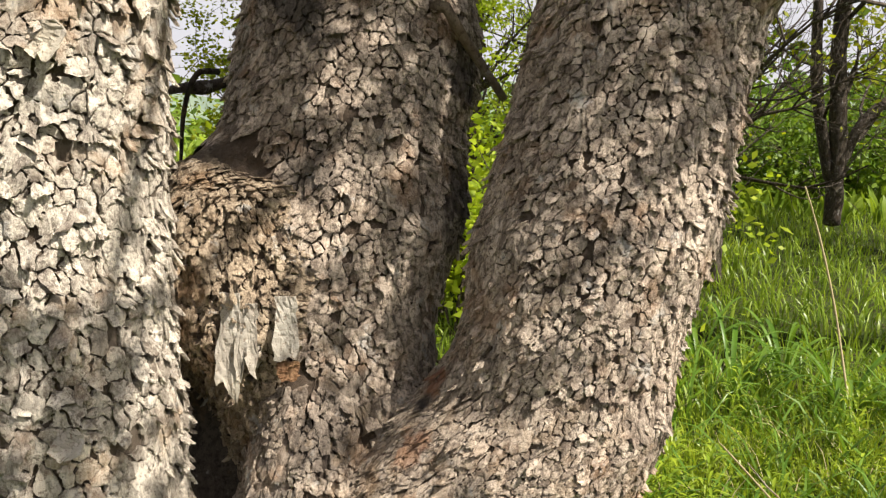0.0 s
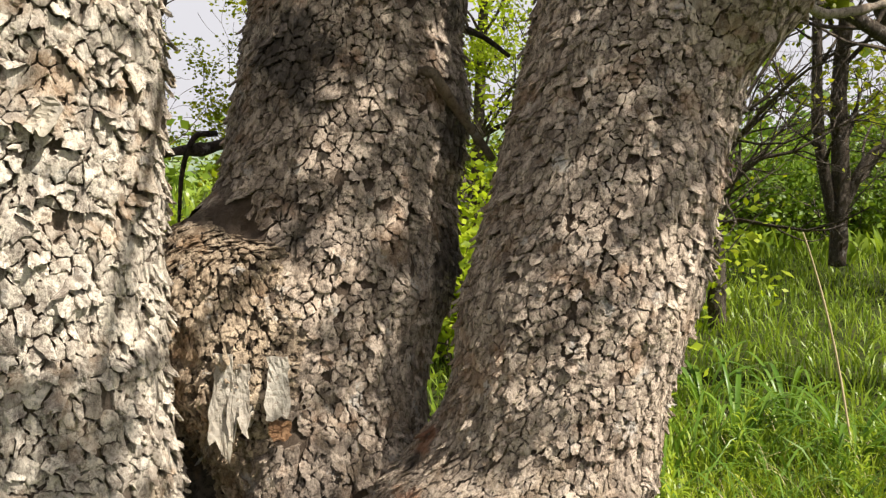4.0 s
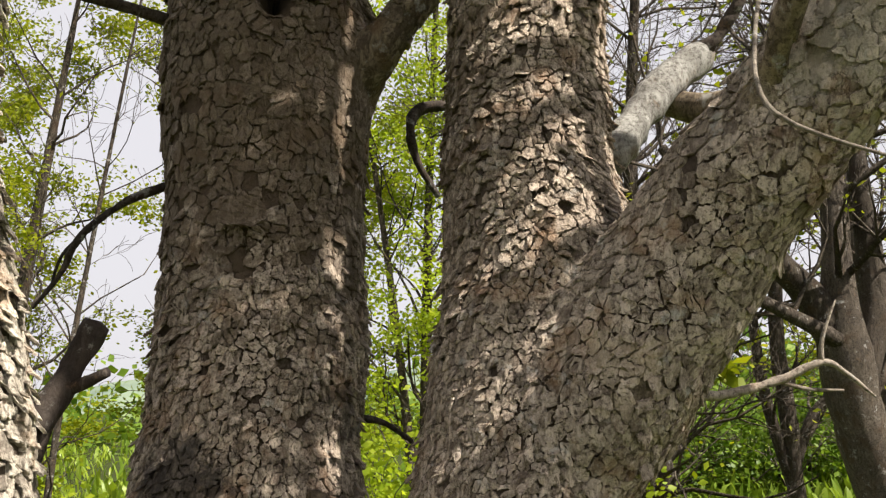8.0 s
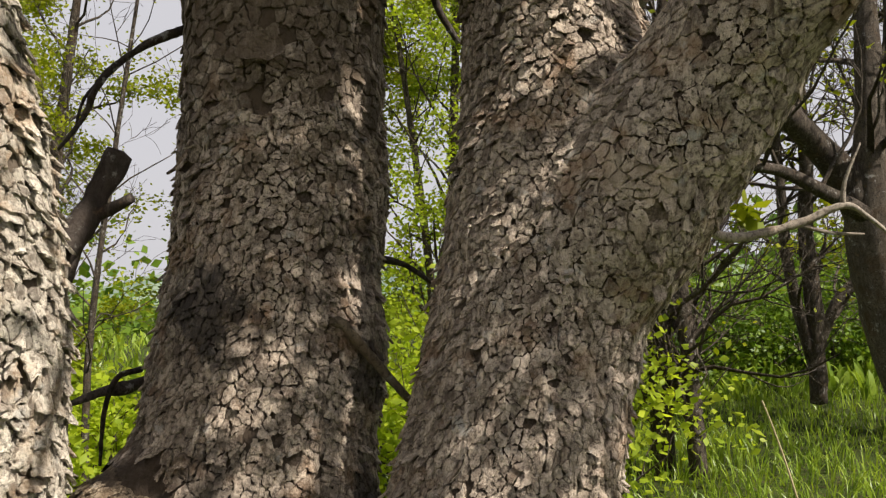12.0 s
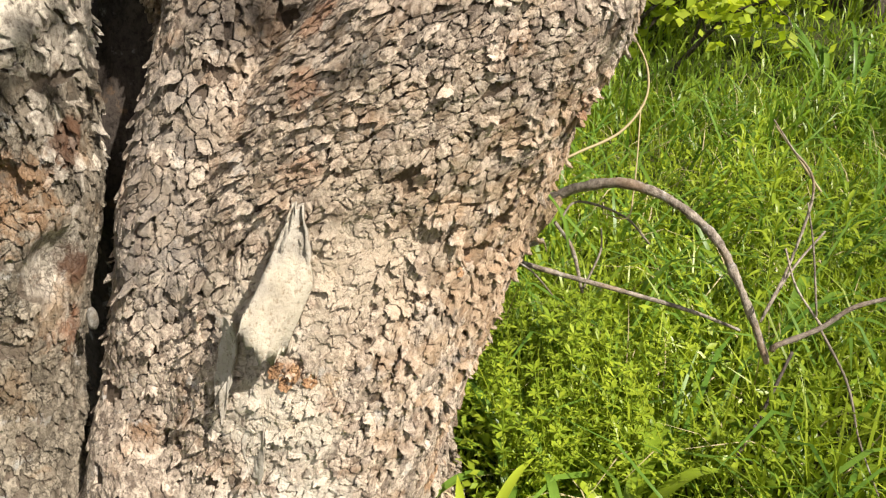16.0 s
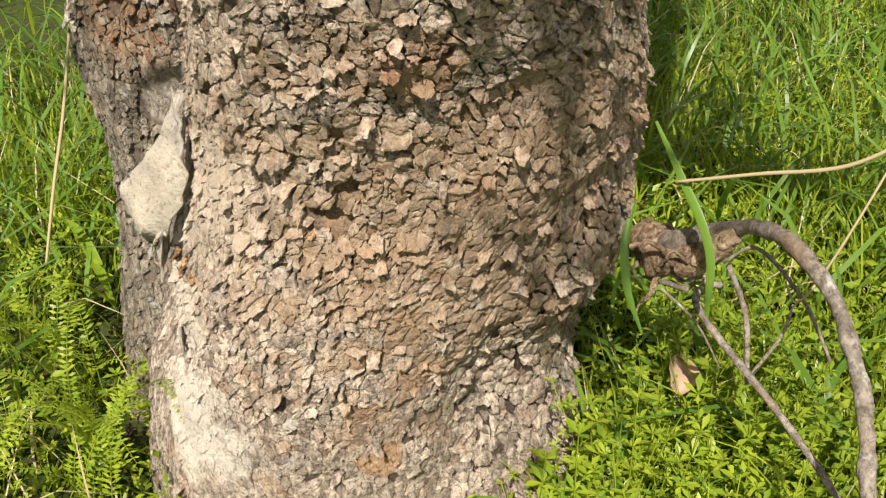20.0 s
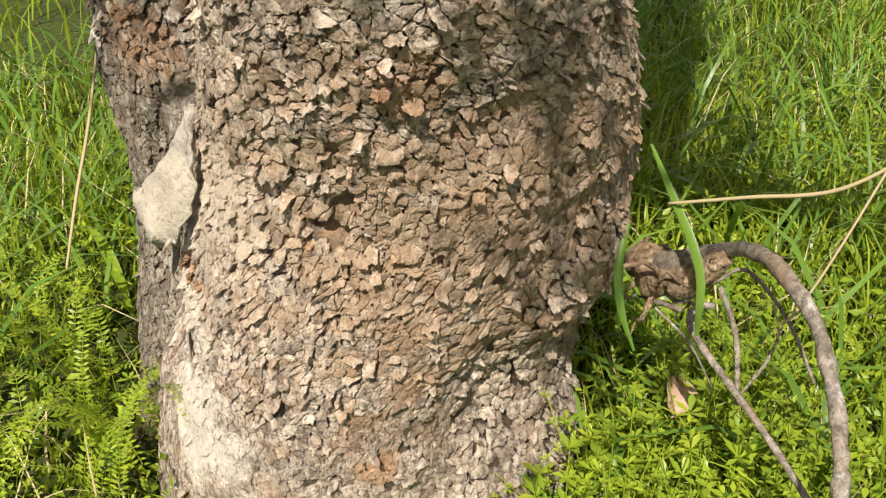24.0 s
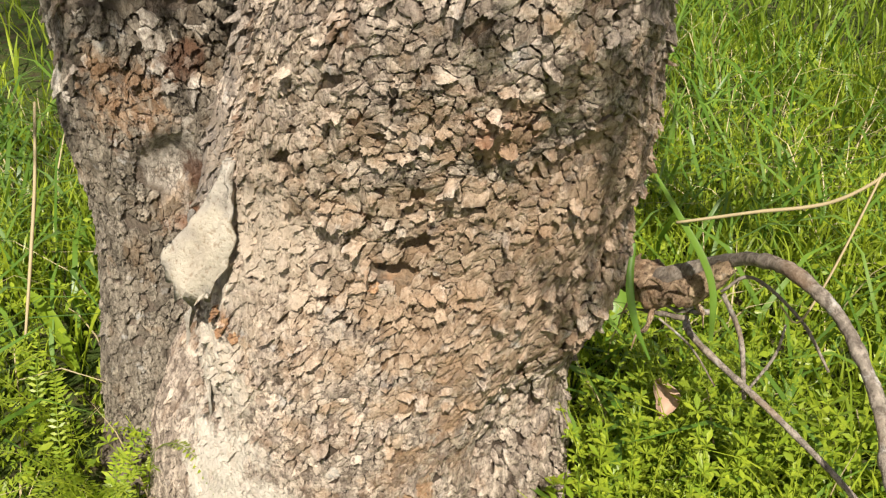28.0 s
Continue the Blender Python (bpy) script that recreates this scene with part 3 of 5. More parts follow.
BALD_LEFT = [((-0.50, 1.52, 0.50), (0.09, 0.15, 0.32), 0.6)]


def cover_at(own, q):
    """How much of the bark still carries scales: one to nought."""
    cover = np.full(len(q), 1.0)
    for c, wide, share in BALD if own != "left" else BALD_LEFT:
        cover = np.minimum(cover, 1 - share * ramp(np.linalg.norm((q - c) / wide, axis=1) + 0.3 * vnoise(q, 20.0, 7), 1.1, 0.6))
    return cover


def stem_core(name, own, material, parent, label, sides=None, v_fine=(0.15, 4.2), seed=1, fine=0.0078):
    """The inner bark of a stem, on which its scales sit."""
    s = STEMS[own]
    r0 = s.r[(s.v > v_fine[0]) & (s.v < v_fine[1])].mean()
    if sides:
        vs = uneven(0, s.v[-1], fine, 0.02, v_fine[0], min(v_fine[1], s.v[-1]))
        th = uneven(-np.pi, np.pi - 0.01, fine / r0, 0.025 / r0, *sides)
    else:
        vs, th = np.linspace(0, s.v[-1], int(s.v[-1] / 0.012)), np.linspace(-np.pi, np.pi, int(2 * np.pi * r0 / 0.012), endpoint=False)
    nv, na = len(vs), len(th)
    v, a = np.meshgrid(vs, th, indexing="ij")
    v, a = v.ravel(), a.ravel()
    p, d = s.at(a, v)
    q, other, hole = on_bark(own, p, d)
    keep = (other > -0.05).reshape(nv, na)
    if sides:
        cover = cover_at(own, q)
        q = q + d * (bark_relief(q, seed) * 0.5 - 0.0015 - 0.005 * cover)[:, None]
    else:
        q = q + d * (vnoise(q * [1, 1, 0.45], 45.0, 5) * 0.0025 + np.minimum(vnoise(q * [1, 1, 0.4], 24.0, 6), 0.1) * 0.004)[:, None]
    i, j = np.meshgrid(np.arange(nv - 1), np.arange(na), indexing="ij")
    j2 = (j + 1) % na
    ok = keep[i, j] | keep[i + 1, j] | keep[i, j2] | keep[i + 1, j2]
    f = np.stack([i * na + j, i * na + j2, (i + 1) * na + j2, (i + 1) * na + j], -1)[ok]
    tip = s.c[-1] + s.t[-1] * 0.04
    ring = (nv - 1) * na + np.arange(na)
    cap = np.stack([ring, (nv - 1) * na + (np.arange(na) + 1) % na, np.full(na, len(q))], 1)
    # drop what no face uses
    used = np.zeros(len(q) + 1, bool)
    used[f.ravel()] = True
    used[cap.ravel()] = True
    new_id = np.cumsum(used) - 1
    ob = part(name, np.vstack([q, tip])[used], [new_id[f], new_id[cap]], material, parent, label)
    if sides:
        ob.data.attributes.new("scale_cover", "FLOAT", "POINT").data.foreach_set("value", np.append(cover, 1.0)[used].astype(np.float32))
    return ob


def clip_cell(poly, nx, ny, c):
    """The part of a polygon on the near side of a line."""
    out = []
    m = len(poly)
    for k in range(m):
        a, b = poly[k], poly[(k + 1) % m]
        da, db = a[0] * nx + a[1] * ny - c, b[0] * nx + b[1] * ny - c
        if da <= 0:
            out.append(a)
        if (da < 0 < db) or (db < 0 < da):
            s = da / (da - db)
            out.append((a[0] + s * (b[0] - a[0]), a[1] + s * (b[1] - a[1])))
    return out


def bark_plates(own, parent, material, style, facing, v_range, singles=0, single_at=(0, 0, 0), seed=1, raised=0.0):
    """Scales of bark over a stem: each a cracked-off cell with a thin lifted edge.
    style(v, rng) gives the cell's width, height, lift, thickness and the share of bare places."""
    rng = np.random.default_rng(seed)
    s = STEMS[own]
    rows = []
    v = v_range[0]
    while v < v_range[1]:
        w, h, *_ = style(v)
        r = np.interp(v, s.v, s.r)
        n = max(6, int(2 * np.pi * r / w))
        th = (np.arange(n) + rng.uniform(0, 1) + rng.uniform(-0.5, 0.5, n)) * 2 * np.pi / n
        up_down = rng.uniform(-0.55, 0.55, n) * h
        keep = rng.random(n) > 0.16
        more = np.nonzero(rng.random(n) < 0.22)[0]
        th = np.concatenate([th[keep], th[more] + rng.normal(0, 0.5 * w / r, len(more))])
        up_down = np.concatenate([up_down[keep], up_down[more] + rng.normal(0, 0.5 * h, len(more))])
        rows.append((v + up_down, th % (2 * np.pi), r, v))
        v += h
    V, A, E, polys = [], [], [], []
    for k in range(1, len(rows) - 1):
        vv, th, r, v0 = rows[k]
        w, h, lift, thick, bare, tight = style(v0)
        # keep the sides that can be seen
        at, d = s.at(th, vv)
        cover = cover_at(own, at)
        seen = (d @ facing[0] > -0.13) | ((d @ facing[1] > -0.1) & (at[:, 2] < 1.15))
        nb_v = np.concatenate([rows[m][0] for m in (k - 1, k, k + 1)])
        nb_t = np.concatenate([rows[m][1] for m in (k - 1, k, k + 1)])
        for i in np.nonzero(seen)[0]:
            if rng.random() < bare or rng.random() > 0.72 + 0.35 * cover[i]:
                continue
            dx = ((nb_t - th[i] + np.pi) % (2 * np.pi) - np.pi) * r
            dy = nb_v - vv[i]
            close = (np.abs(dx) < 2.4 * w) & ((np.abs(dx) + np.abs(dy)) > 1e-9)
            poly = [(-1.1 * w, -1.1 * h), (1.1 * w, -1.1 * h), (1.1 * w, 1.1 * h), (-1.1 * w, 1.1 * h)]
            for x, y in zip(dx[close].tolist(), dy[close].tolist()):
                poly = clip_cell(poly, x, y, 0.5 * (x * x + y * y))
                if len(poly) < 3:
                    break
            if len(poly) < 3:
                continue
            thin = 0.62 + 0.38 * cover[i]
            polys.append((poly, th[i], vv[i], w, h, lift * thin, thick * thin, r, tight))
    # outline of each scale, its edges broken up; the foot stands off and laps over the one below
    vx, vt, vh, fq, ft, owner, wide = [], [], [], [], [], [], []
    off = 0
    for c, (poly, th, v0, w, h, lift, thick, r, tight) in enumerate(polys):
        pts = []
        m = len(poly)
        for k in range(m):
            a, b = poly[k], poly[(k + 1) % m]
            ln = math.hypot(b[0] - a[0], b[1] - a[1])
            cut = min(5, 1 + int(ln / (0.25 * w)))
            for q in range(cut):
                f = q / cut
                pts.append((a[0] + f * (b[0] - a[0]), a[1] + f * (b[1] - a[1])))
        P = np.array(pts)
        n = len(P)
        mid = P.mean(0)
        jag = rng.normal(0, 0.07 * w, (n, 2)) * [1, 1.3]
        P = mid + (P - mid) * [rng.uniform(0.76 + 0.08 * tight, 0.90 + 0.05 * tight), rng.uniform(0.80 + 0.08 * tight, 0.94 + 0.08 * tight)] + jag
        rel = P - mid
        tall = max(rel[:, 1].max() - rel[:, 1].min(), 0.3 * h)
        up = min(lift * rng.gamma(1.4, 1.1), 0.022) if rng.random() < 0.34 else 0.0
        tilt, base = rng.normal(0, 0.035), thick * rng.uniform(0.35, 1.45) + raised
        flush = 0.9 - 0.45 * tight

        def level(k, wear, rough):
            hang = np.clip(0.5 - k * rel[:, 1] / tall, 0, 1.0)
            return base * (flush + (1 - flush) * hang) * wear + up * hang ** 1.8 + tilt * k * rel[:, 0] + rng.normal(0, rough, n)

        edge = level(1.0, 0.80, 0.0005)
        hl = np.where(edge > 0.0080, edge - 0.0030 - 0.2 * up, -0.008)
        X = np.vstack([P, mid + rel * rng.uniform(0.68, 0.86, (n, 1)) + rng.normal(0, 0.03 * w, (n, 2)), mid[None], mid + rel * 0.97])
        Hh = np.concatenate([edge, level(0.8, 1.0, 0.0004), [base * 0.98 + up * 0.25 + rng.normal(0, 0.0004)], hl])
        vx.append(X[:, 0] / r + th)
        vt.append(X[:, 1] + v0)
        vh.append(Hh)
        j = np.arange(n)
        j2 = (j + 1) % n
        bot = 2 * n + 1
        fq.append(np.vstack([np.stack([j, j2, n + j2, n + j], 1), np.stack([j2, j, bot + j, bot + j2], 1)]) + off)
        ft.append(np.stack([n + j, n + j2, np.full(n, 2 * n)], 1) + off)
        owner.append((off, len(X)))
        wide.append(np.full(len(X), w))
        off += len(X)
    theta, vv, hh, wide = np.concatenate(vx), np.concatenate(vt), np.concatenate(vh), np.concatenate(wide)
    # the cracks waver, alike for both neighbours
    r = np.interp(vv, s.v, s.r)
    flat = np.stack([theta * r, vv * 0.7, 0 * vv], 1) / wide[:, None]
    theta = theta + (0.38 * vnoise(flat, 0.7, seed) + 0.16 * vnoise(flat, 2.6, seed + 1)) * wide / r
    vv = vv + (0.35 * vnoise(flat, 0.65, seed + 2) + 0.16 * vnoise(flat, 2.4, seed + 3)) * wide
    p, d = s.at(theta, vv)
    q, other, hole = on_bark(own, p, d)
    q = q + d * hh[:, None]
    # leave out what lies inside a neighbour, in the hollow or under the ground
    good, alone = [], []
    for k, (o, n) in enumerate(owner):
        if other[o:o + n].max() < -0.006 or other[o:o + n].mean() < -0.004 or hole[o:o + n].max() > 0.30 or q[o:o + n, 2].max() < -0.30:
            continue
        good.append(k)
    centre = np.array([q[owner[k][0]:owner[k][0] + owner[k][1]].mean(0) for k in good])
    order = np.argsort(((centre - np.array(single_at)) ** 2).sum(1)) if singles else np.arange(len(good))
    single = set(np.array(good)[order[:singles]].tolist()) if singles else set()
    rest = [k for k in good if k not in single]
    if rest:
        remap = np.full(len(q), -1)
        idx = np.concatenate([np.arange(owner[k][0], owner[k][0] + owner[k][1]) for k in rest])
        remap[idx] = np.arange(len(idx))
        part("bark_scale", q[idx], [remap[np.vstack([fq[k] for k in rest])], remap[np.vstack([ft[k] for k in rest])]], material, parent, "thousands of grey-brown flaking bark scales", False, "stuff")
    for k in single:
        o, n = owner[k]
        part("bark_scale", q[o:o + n], [fq[k] - o, ft[k] - o], material, parent, "", False)
    return len(good)


tree = thing("multi_stemmed_tree", "old multi-stemmed tree with grey-brown scaly flaking bark in the grass", "tree")
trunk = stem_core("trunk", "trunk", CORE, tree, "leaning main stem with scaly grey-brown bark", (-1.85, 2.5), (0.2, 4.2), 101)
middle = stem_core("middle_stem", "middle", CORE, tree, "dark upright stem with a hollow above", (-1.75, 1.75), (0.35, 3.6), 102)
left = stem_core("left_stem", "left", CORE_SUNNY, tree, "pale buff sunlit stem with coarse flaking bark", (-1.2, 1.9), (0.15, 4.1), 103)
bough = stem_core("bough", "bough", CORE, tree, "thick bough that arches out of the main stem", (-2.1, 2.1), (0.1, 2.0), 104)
# fills the crevice; the dark twig colour stands in for deep shade
web = stem_core("web", "web", TWIG, tree, "wood that joins the stems behind the crevice, coloured dark for its shade")
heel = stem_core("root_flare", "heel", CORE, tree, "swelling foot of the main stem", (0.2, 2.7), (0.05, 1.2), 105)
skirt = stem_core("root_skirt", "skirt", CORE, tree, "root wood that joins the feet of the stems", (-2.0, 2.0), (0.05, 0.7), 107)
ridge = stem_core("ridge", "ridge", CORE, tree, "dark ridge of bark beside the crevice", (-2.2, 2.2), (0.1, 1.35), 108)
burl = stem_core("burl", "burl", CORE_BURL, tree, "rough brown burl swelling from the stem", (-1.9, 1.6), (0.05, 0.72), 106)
FRONT = (np.array([0.0, -1.0, 0.0]), np.array([0.85, -0.5, 0.0]))
FRONT_LEFT = (np.array([0.45, -0.9, 0.0]), np.array([0.85, -0.5, 0.0]))


# width and height of the scales, how far their feet lift, their thickness, the share that is lost, how tight they sit
def style_trunk(v):
    z = np.interp(v, STEMS["trunk"].v, STEMS["trunk"].c[:, 2])
    if z < 0.22:
        return 0.016, 0.028, 0.002, 0.0032, 0.08, 0.95
    if z < 0.75:
        return 0.0155, 0.025, 0.006, 0.0050, 0.05, 0.8
    if z < 1.12:
        return 0.0145, 0.028, 0.0035, 0.0042, 0.03, 0.95
    if z < 2.2:
        return 0.0140, 0.029, 0.006, 0.0055, 0.03, 0.8
    return 0.0165, 0.026, 0.007, 0.0055, 0.04, 0.75


def loose(style, share, lift, thick):
    """Loose flakes over the scales: broader, thin and lifted."""
    def flakes(v):
        w, h, _, _, _, _ = style(v)
        return 1.25 * w, 1.1 * h, lift, thick, 1 - share, 0.4
    return flakes


def style_middle(v):
    return (0.0155, 0.034, 0.006, 0.0065, 0.03, 0.8) if v < 2.2 else (0.021, 0.040, 0.004, 0.0045, 0.05, 0.9)


def style_left(v):
    return (0.025, 0.032, 0.012, 0.0075, 0.05, 0.7) if v > 1.1 else (0.019, 0.028, 0.003, 0.0040, 0.06, 0.9)


bark_plates("trunk", trunk, BARK, style_trunk, FRONT, (0.06, 4.3), 300, (0.25, 1.65, 0.75), 11)
bark_plates("trunk", trunk, BARK, loose(style_trunk, 0.20, 0.006, 0.003), FRONT, (0.22, 4.3), 0, (0, 0, 0), 31, 0.004)
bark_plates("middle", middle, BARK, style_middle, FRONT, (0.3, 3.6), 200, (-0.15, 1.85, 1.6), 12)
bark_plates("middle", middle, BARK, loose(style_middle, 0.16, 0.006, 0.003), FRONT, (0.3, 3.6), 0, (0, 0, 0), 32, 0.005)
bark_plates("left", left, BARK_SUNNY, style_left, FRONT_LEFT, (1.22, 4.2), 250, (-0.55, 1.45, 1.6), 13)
bark_plates("left", left, BARK_LOW_SHADED, style_left, FRONT, (0.15, 1.26), 40, (-0.55, 1.45, 0.6), 23)
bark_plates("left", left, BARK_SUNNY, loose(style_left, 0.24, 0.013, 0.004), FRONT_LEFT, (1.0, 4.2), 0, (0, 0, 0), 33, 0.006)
bark_plates("bough", bough, BARK, lambda v: (0.022, 0.036, 0.004, 0.0045, 0.015, 0.9), FRONT, (0.0, 2.2), 60, (0.8, 1.6, 2.4), 14)
bark_plates("burl", burl, BURL_BARK, lambda v: (0.014, 0.016, 0.010, 0.0095, 0.10, 0.4), FRONT, (0.1, 0.75), 60, (-0.45, 1.75, 1.3), 15)
bark_plates("burl", burl, BURL_BARK, lambda v: (0.018, 0.022, 0.012, 0.006, 0.65, 0.4), FRONT, (0.1, 0.75), 0, (0, 0, 0), 34, 0.008)
for limb_name, own, text, seed in (("collar_limb", "collar", "olive-brown limb with a swollen collar", 17), ("spur_limb", "spur", "limb curving out of the middle stem", 18), ("arm", "arm", "smooth olive limb rising from the bough", 19)):
    limb = stem_core(limb_name, own, LIMB, tree, text)
    bark_plates(own, limb, LIMB, lambda v: (0.030, 0.040, 0.0015, 0.0022, 0.6, 0.8), FRONT, (0.05, 1.2), 0, (0, 0, 0), seed)
bark_plates("heel", heel, BARK, lambda v: (0.016, 0.042, 0.006, 0.0110, 0.05, 0.45), FRONT, (0.06, 1.2), 40, (0.1, 2.0, 0.4), 16)
bark_plates("ridge", ridge, BARK, lambda v: (0.014, 0.034, 0.005, 0.0055, 0.05, 0.8), FRONT, (0.1, 1.35), 30, (-0.35, 1.55, 0.6), 21)
bark_plates("skirt", skirt, BARK, lambda v: (0.016, 0.032, 0.002, 0.0034, 0.04, 0.95), FRONT, (0.05, 0.75), 20, (-0.3, 1.3, 0.1), 20)

# ---- branches of the big tree: rows of (x, y, z, r) ----
STRUT = [(-0.194, 2.106, 3.307, 0.0469), (-0.160, 2.020, 3.469, 0.0526), (-0.132, 1.945, 3.634, 0.0491), (-0.110, 1.879, 3.837, 0.0429)]
BEHIND = [(-0.356, 2.497, 3.583, 0.0593), (-0.391, 2.412, 3.850, 0.0593), (-0.422, 2.311, 4.169, 0.0556)]
TOPB = [(0.025, 2.369, 3.930, 0.0445), (0.132, 2.389, 3.852, 0.0482), (0.258, 2.406, 3.783, 0.0500), (0.402, 2.428, 3.694, 0.0519), (0.551, 2.362, 3.552, 0.0465)]
CURL = [(0.335, 2.465, 2.937, 0.0172), (0.257, 2.470, 2.930, 0.0190), (0.224, 2.439, 2.867, 0.0152), (0.242, 2.470, 2.769, 0.0118), (0.301, 2.500, 2.669, 0.0102)]
WHITE = [(0.690, 1.972, 2.622, 0.0549), (0.796, 2.082, 2.758, 0.0646), (0.910, 2.164, 2.880, 0.0649), (1.004, 2.218, 2.959, 0.0575), (1.041, 2.226, 2.996, 0.0354)]
WHITE2 = [(1.014, 2.214, 2.969, 0.0319), (1.076, 2.191, 3.034, 0.0240), (1.120, 2.168, 3.100, 0.0208), (1.141, 2.140, 3.182, 0.0224), (1.150, 2.113, 3.265, 0.0144)]
GREENB = [(0.901, 2.205, 2.850, 0.0376), (0.977, 2.163, 2.808, 0.0399), (1.033, 2.064, 2.782, 0.0411), (1.043, 1.860, 2.759, 0.0402)]
DSTUB = [(0.991, 1.500, 3.233, 0.0085), (0.987, 1.514, 3.189, 0.0158), (0.979, 1.551, 3.074, 0.0182), (0.978, 1.577, 2.993, 0.0146), (0.961, 1.568, 2.862, 0.0095), (0.878, 1.474, 2.675, 0.0098)]
DTWIG = [(0.979, 1.574, 3.002, 0.0121), (1.063, 1.577, 2.982, 0.0097), (1.148, 1.574, 2.980, 0.0073), (1.241, 1.581, 2.948, 0.0085), (1.326, 1.592, 2.902, 0.0061)]
HOOK = [(0.784, 1.258, 2.706, 0.0048), (0.680, 1.050, 2.550, 0.0040), (0.632, 0.949, 2.444, 0.0043), (0.636, 0.914, 2.391, 0.0041), (0.682, 0.901, 2.359, 0.0034), (0.751, 0.887, 2.328, 0.0026)]
FRONTT = [(0.417, 1.475, 3.387, 0.0146), (0.454, 1.405, 3.273, 0.0161), (0.501, 1.371, 3.208, 0.0112), (0.586, 1.364, 3.218, 0.0101), (0.724, 1.397, 3.261, 0.0092), (0.793, 1.393, 3.265, 0.0080), (0.956, 1.437, 3.268, 0.0047)]
FRONTT2 = [(0.788, 1.394, 3.263, 0.0057), (0.812, 1.383, 3.294, 0.0046), (0.845, 1.361, 3.358, 0.0034)]
LSTUB = [(-0.545, 1.705, 2.027, 0.0246), (-0.518, 1.751, 2.095, 0.0299), (-0.485, 1.786, 2.173, 0.0294), (-0.438, 1.800, 2.259, 0.0249)]
LSTUB2 = [(-0.504, 1.769, 2.120, 0.0186), (-0.461, 1.767, 2.137, 0.0186), (-0.400, 1.744, 2.159, 0.0138)]
LSTUB3 = [(-0.523, 1.706, 1.982, 0.0156), (-0.518, 1.753, 2.054, 0.0138), (-0.508, 1.770, 2.103, 0.0116)]
RTW = [(0.736, 1.899, 2.096, 0.0164), (0.864, 2.117, 2.080, 0.0183), (1.002, 2.264, 2.058, 0.0180), (1.180, 2.288, 2.092, 0.0152), (1.298, 2.283, 2.134, 0.0137), (1.363, 2.283, 2.100, 0.0091), (1.431, 2.284, 2.039, 0.0061)]
RTW2 = [(1.295, 2.283, 2.133, 0.0106), (1.303, 2.279, 2.199, 0.0076), (1.347, 2.273, 2.298, 0.0030)]
RTW3 = [(1.180, 2.288, 2.087, 0.0091), (1.265, 2.307, 2.065, 0.0077), (1.367, 2.325, 2.058, 0.0046)]
MLEFT = [(-0.397, 2.306, 2.687, 0.0169), (-0.445, 2.289, 2.672, 0.0137), (-0.558, 2.269, 2.617, 0.0105), (-0.646, 2.232, 2.525, 0.0103), (-0.692, 2.243, 2.439, 0.0073), (-0.746, 2.205, 2.345, 0.0043)]
MLEFT2 = [(-0.631, 2.230, 2.540, 0.0073), (-0.691, 2.238, 2.482, 0.0059), (-0.722, 2.249, 2.395, 0.0044)]
MLOW = [(-0.525, 2.269, 1.754, 0.0176), (-0.582, 2.222, 1.731, 0.0158), (-0.629, 2.173, 1.729, 0.0126), (-0.667, 2.075, 1.712, 0.0080)]
MLOW2 = [(-0.568, 2.269, 1.772, 0.0118), (-0.594, 2.170, 1.760, 0.0098), (-0.629, 2.176, 1.676, 0.0084), (-0.645, 2.183, 1.543, 0.0056)]
MTW = [(-0.020, 1.919, 1.884, 0.0126), (0.007, 1.898, 1.881, 0.0137), (0.044, 1.940, 1.824, 0.0114), (0.137, 2.025, 1.698, 0.0093)]
MTW2 = [(0.071, 2.289, 2.037, 0.0105), (0.131, 2.339, 2.020, 0.0077), (0.199, 2.340, 1.970, 0.0061)]
LBR = [(-0.36, 2.27, 3.10, 0.022), (-0.43, 2.21, 3.116, 0.018), (-0.55, 2.08, 3.11, 0.014), (-0.667, 1.929, 3.10, 0.013), (-0.90, 1.72, 3.14, 0.011)]
A1 = [(3.589, 5.997, 0.629, 0.1993), (3.369, 5.944, 1.205, 0.1840), (3.196, 5.884, 1.818, 0.1763), (3.119, 5.838, 2.277, 0.1686), (3.108, 5.789, 2.735, 0.1150), (3.147, 5.824, 3.329, 0.0935), (3.168, 5.850, 4.021, 0.0792), (3.202, 5.920, 5.225, 0.0572)]
A2 = [(3.126, 5.846, 2.201, 0.1303), (2.934, 5.808, 2.624, 0.1150), (2.722, 5.696, 2.805, 0.0980), (2.497, 5.585, 2.979, 0.0815), (2.118, 5.375, 3.201, 0.0537), (1.810, 5.246, 3.569, 0.0316)]
A3 = [(3.171, 5.869, 1.971, 0.1150), (3.386, 5.907, 2.471, 0.1013), (3.428, 5.946, 3.031, 0.0871), (3.432, 5.968, 3.769, 0.0724), (3.615, 6.045, 4.855, 0.0498)]
A4 = [(3.034, 5.733, 2.348, 0.0603), (2.693, 5.628, 2.515, 0.0482), (2.397, 5.525, 2.638, 0.0400), (2.145, 5.431, 2.667, 0.0286), (1.831, 5.332, 2.765, 0.0176)]
B1 = [(4.824, 10.915, 0.416, 0.1124), (4.808, 10.858, 1.539, 0.1054), (4.733, 10.809, 2.523, 0.0984), (4.770, 10.765, 3.364, 0.0843), (4.697, 10.712, 4.418, 0.0703), (4.585, 10.643, 5.822, 0.0492)]
B2 = [(4.746, 10.888, 0.979, 0.0703), (4.511, 10.836, 2.104, 0.0703), (4.433, 10.773, 3.368, 0.0562), (4.362, 10.710, 4.632, 0.0422)]
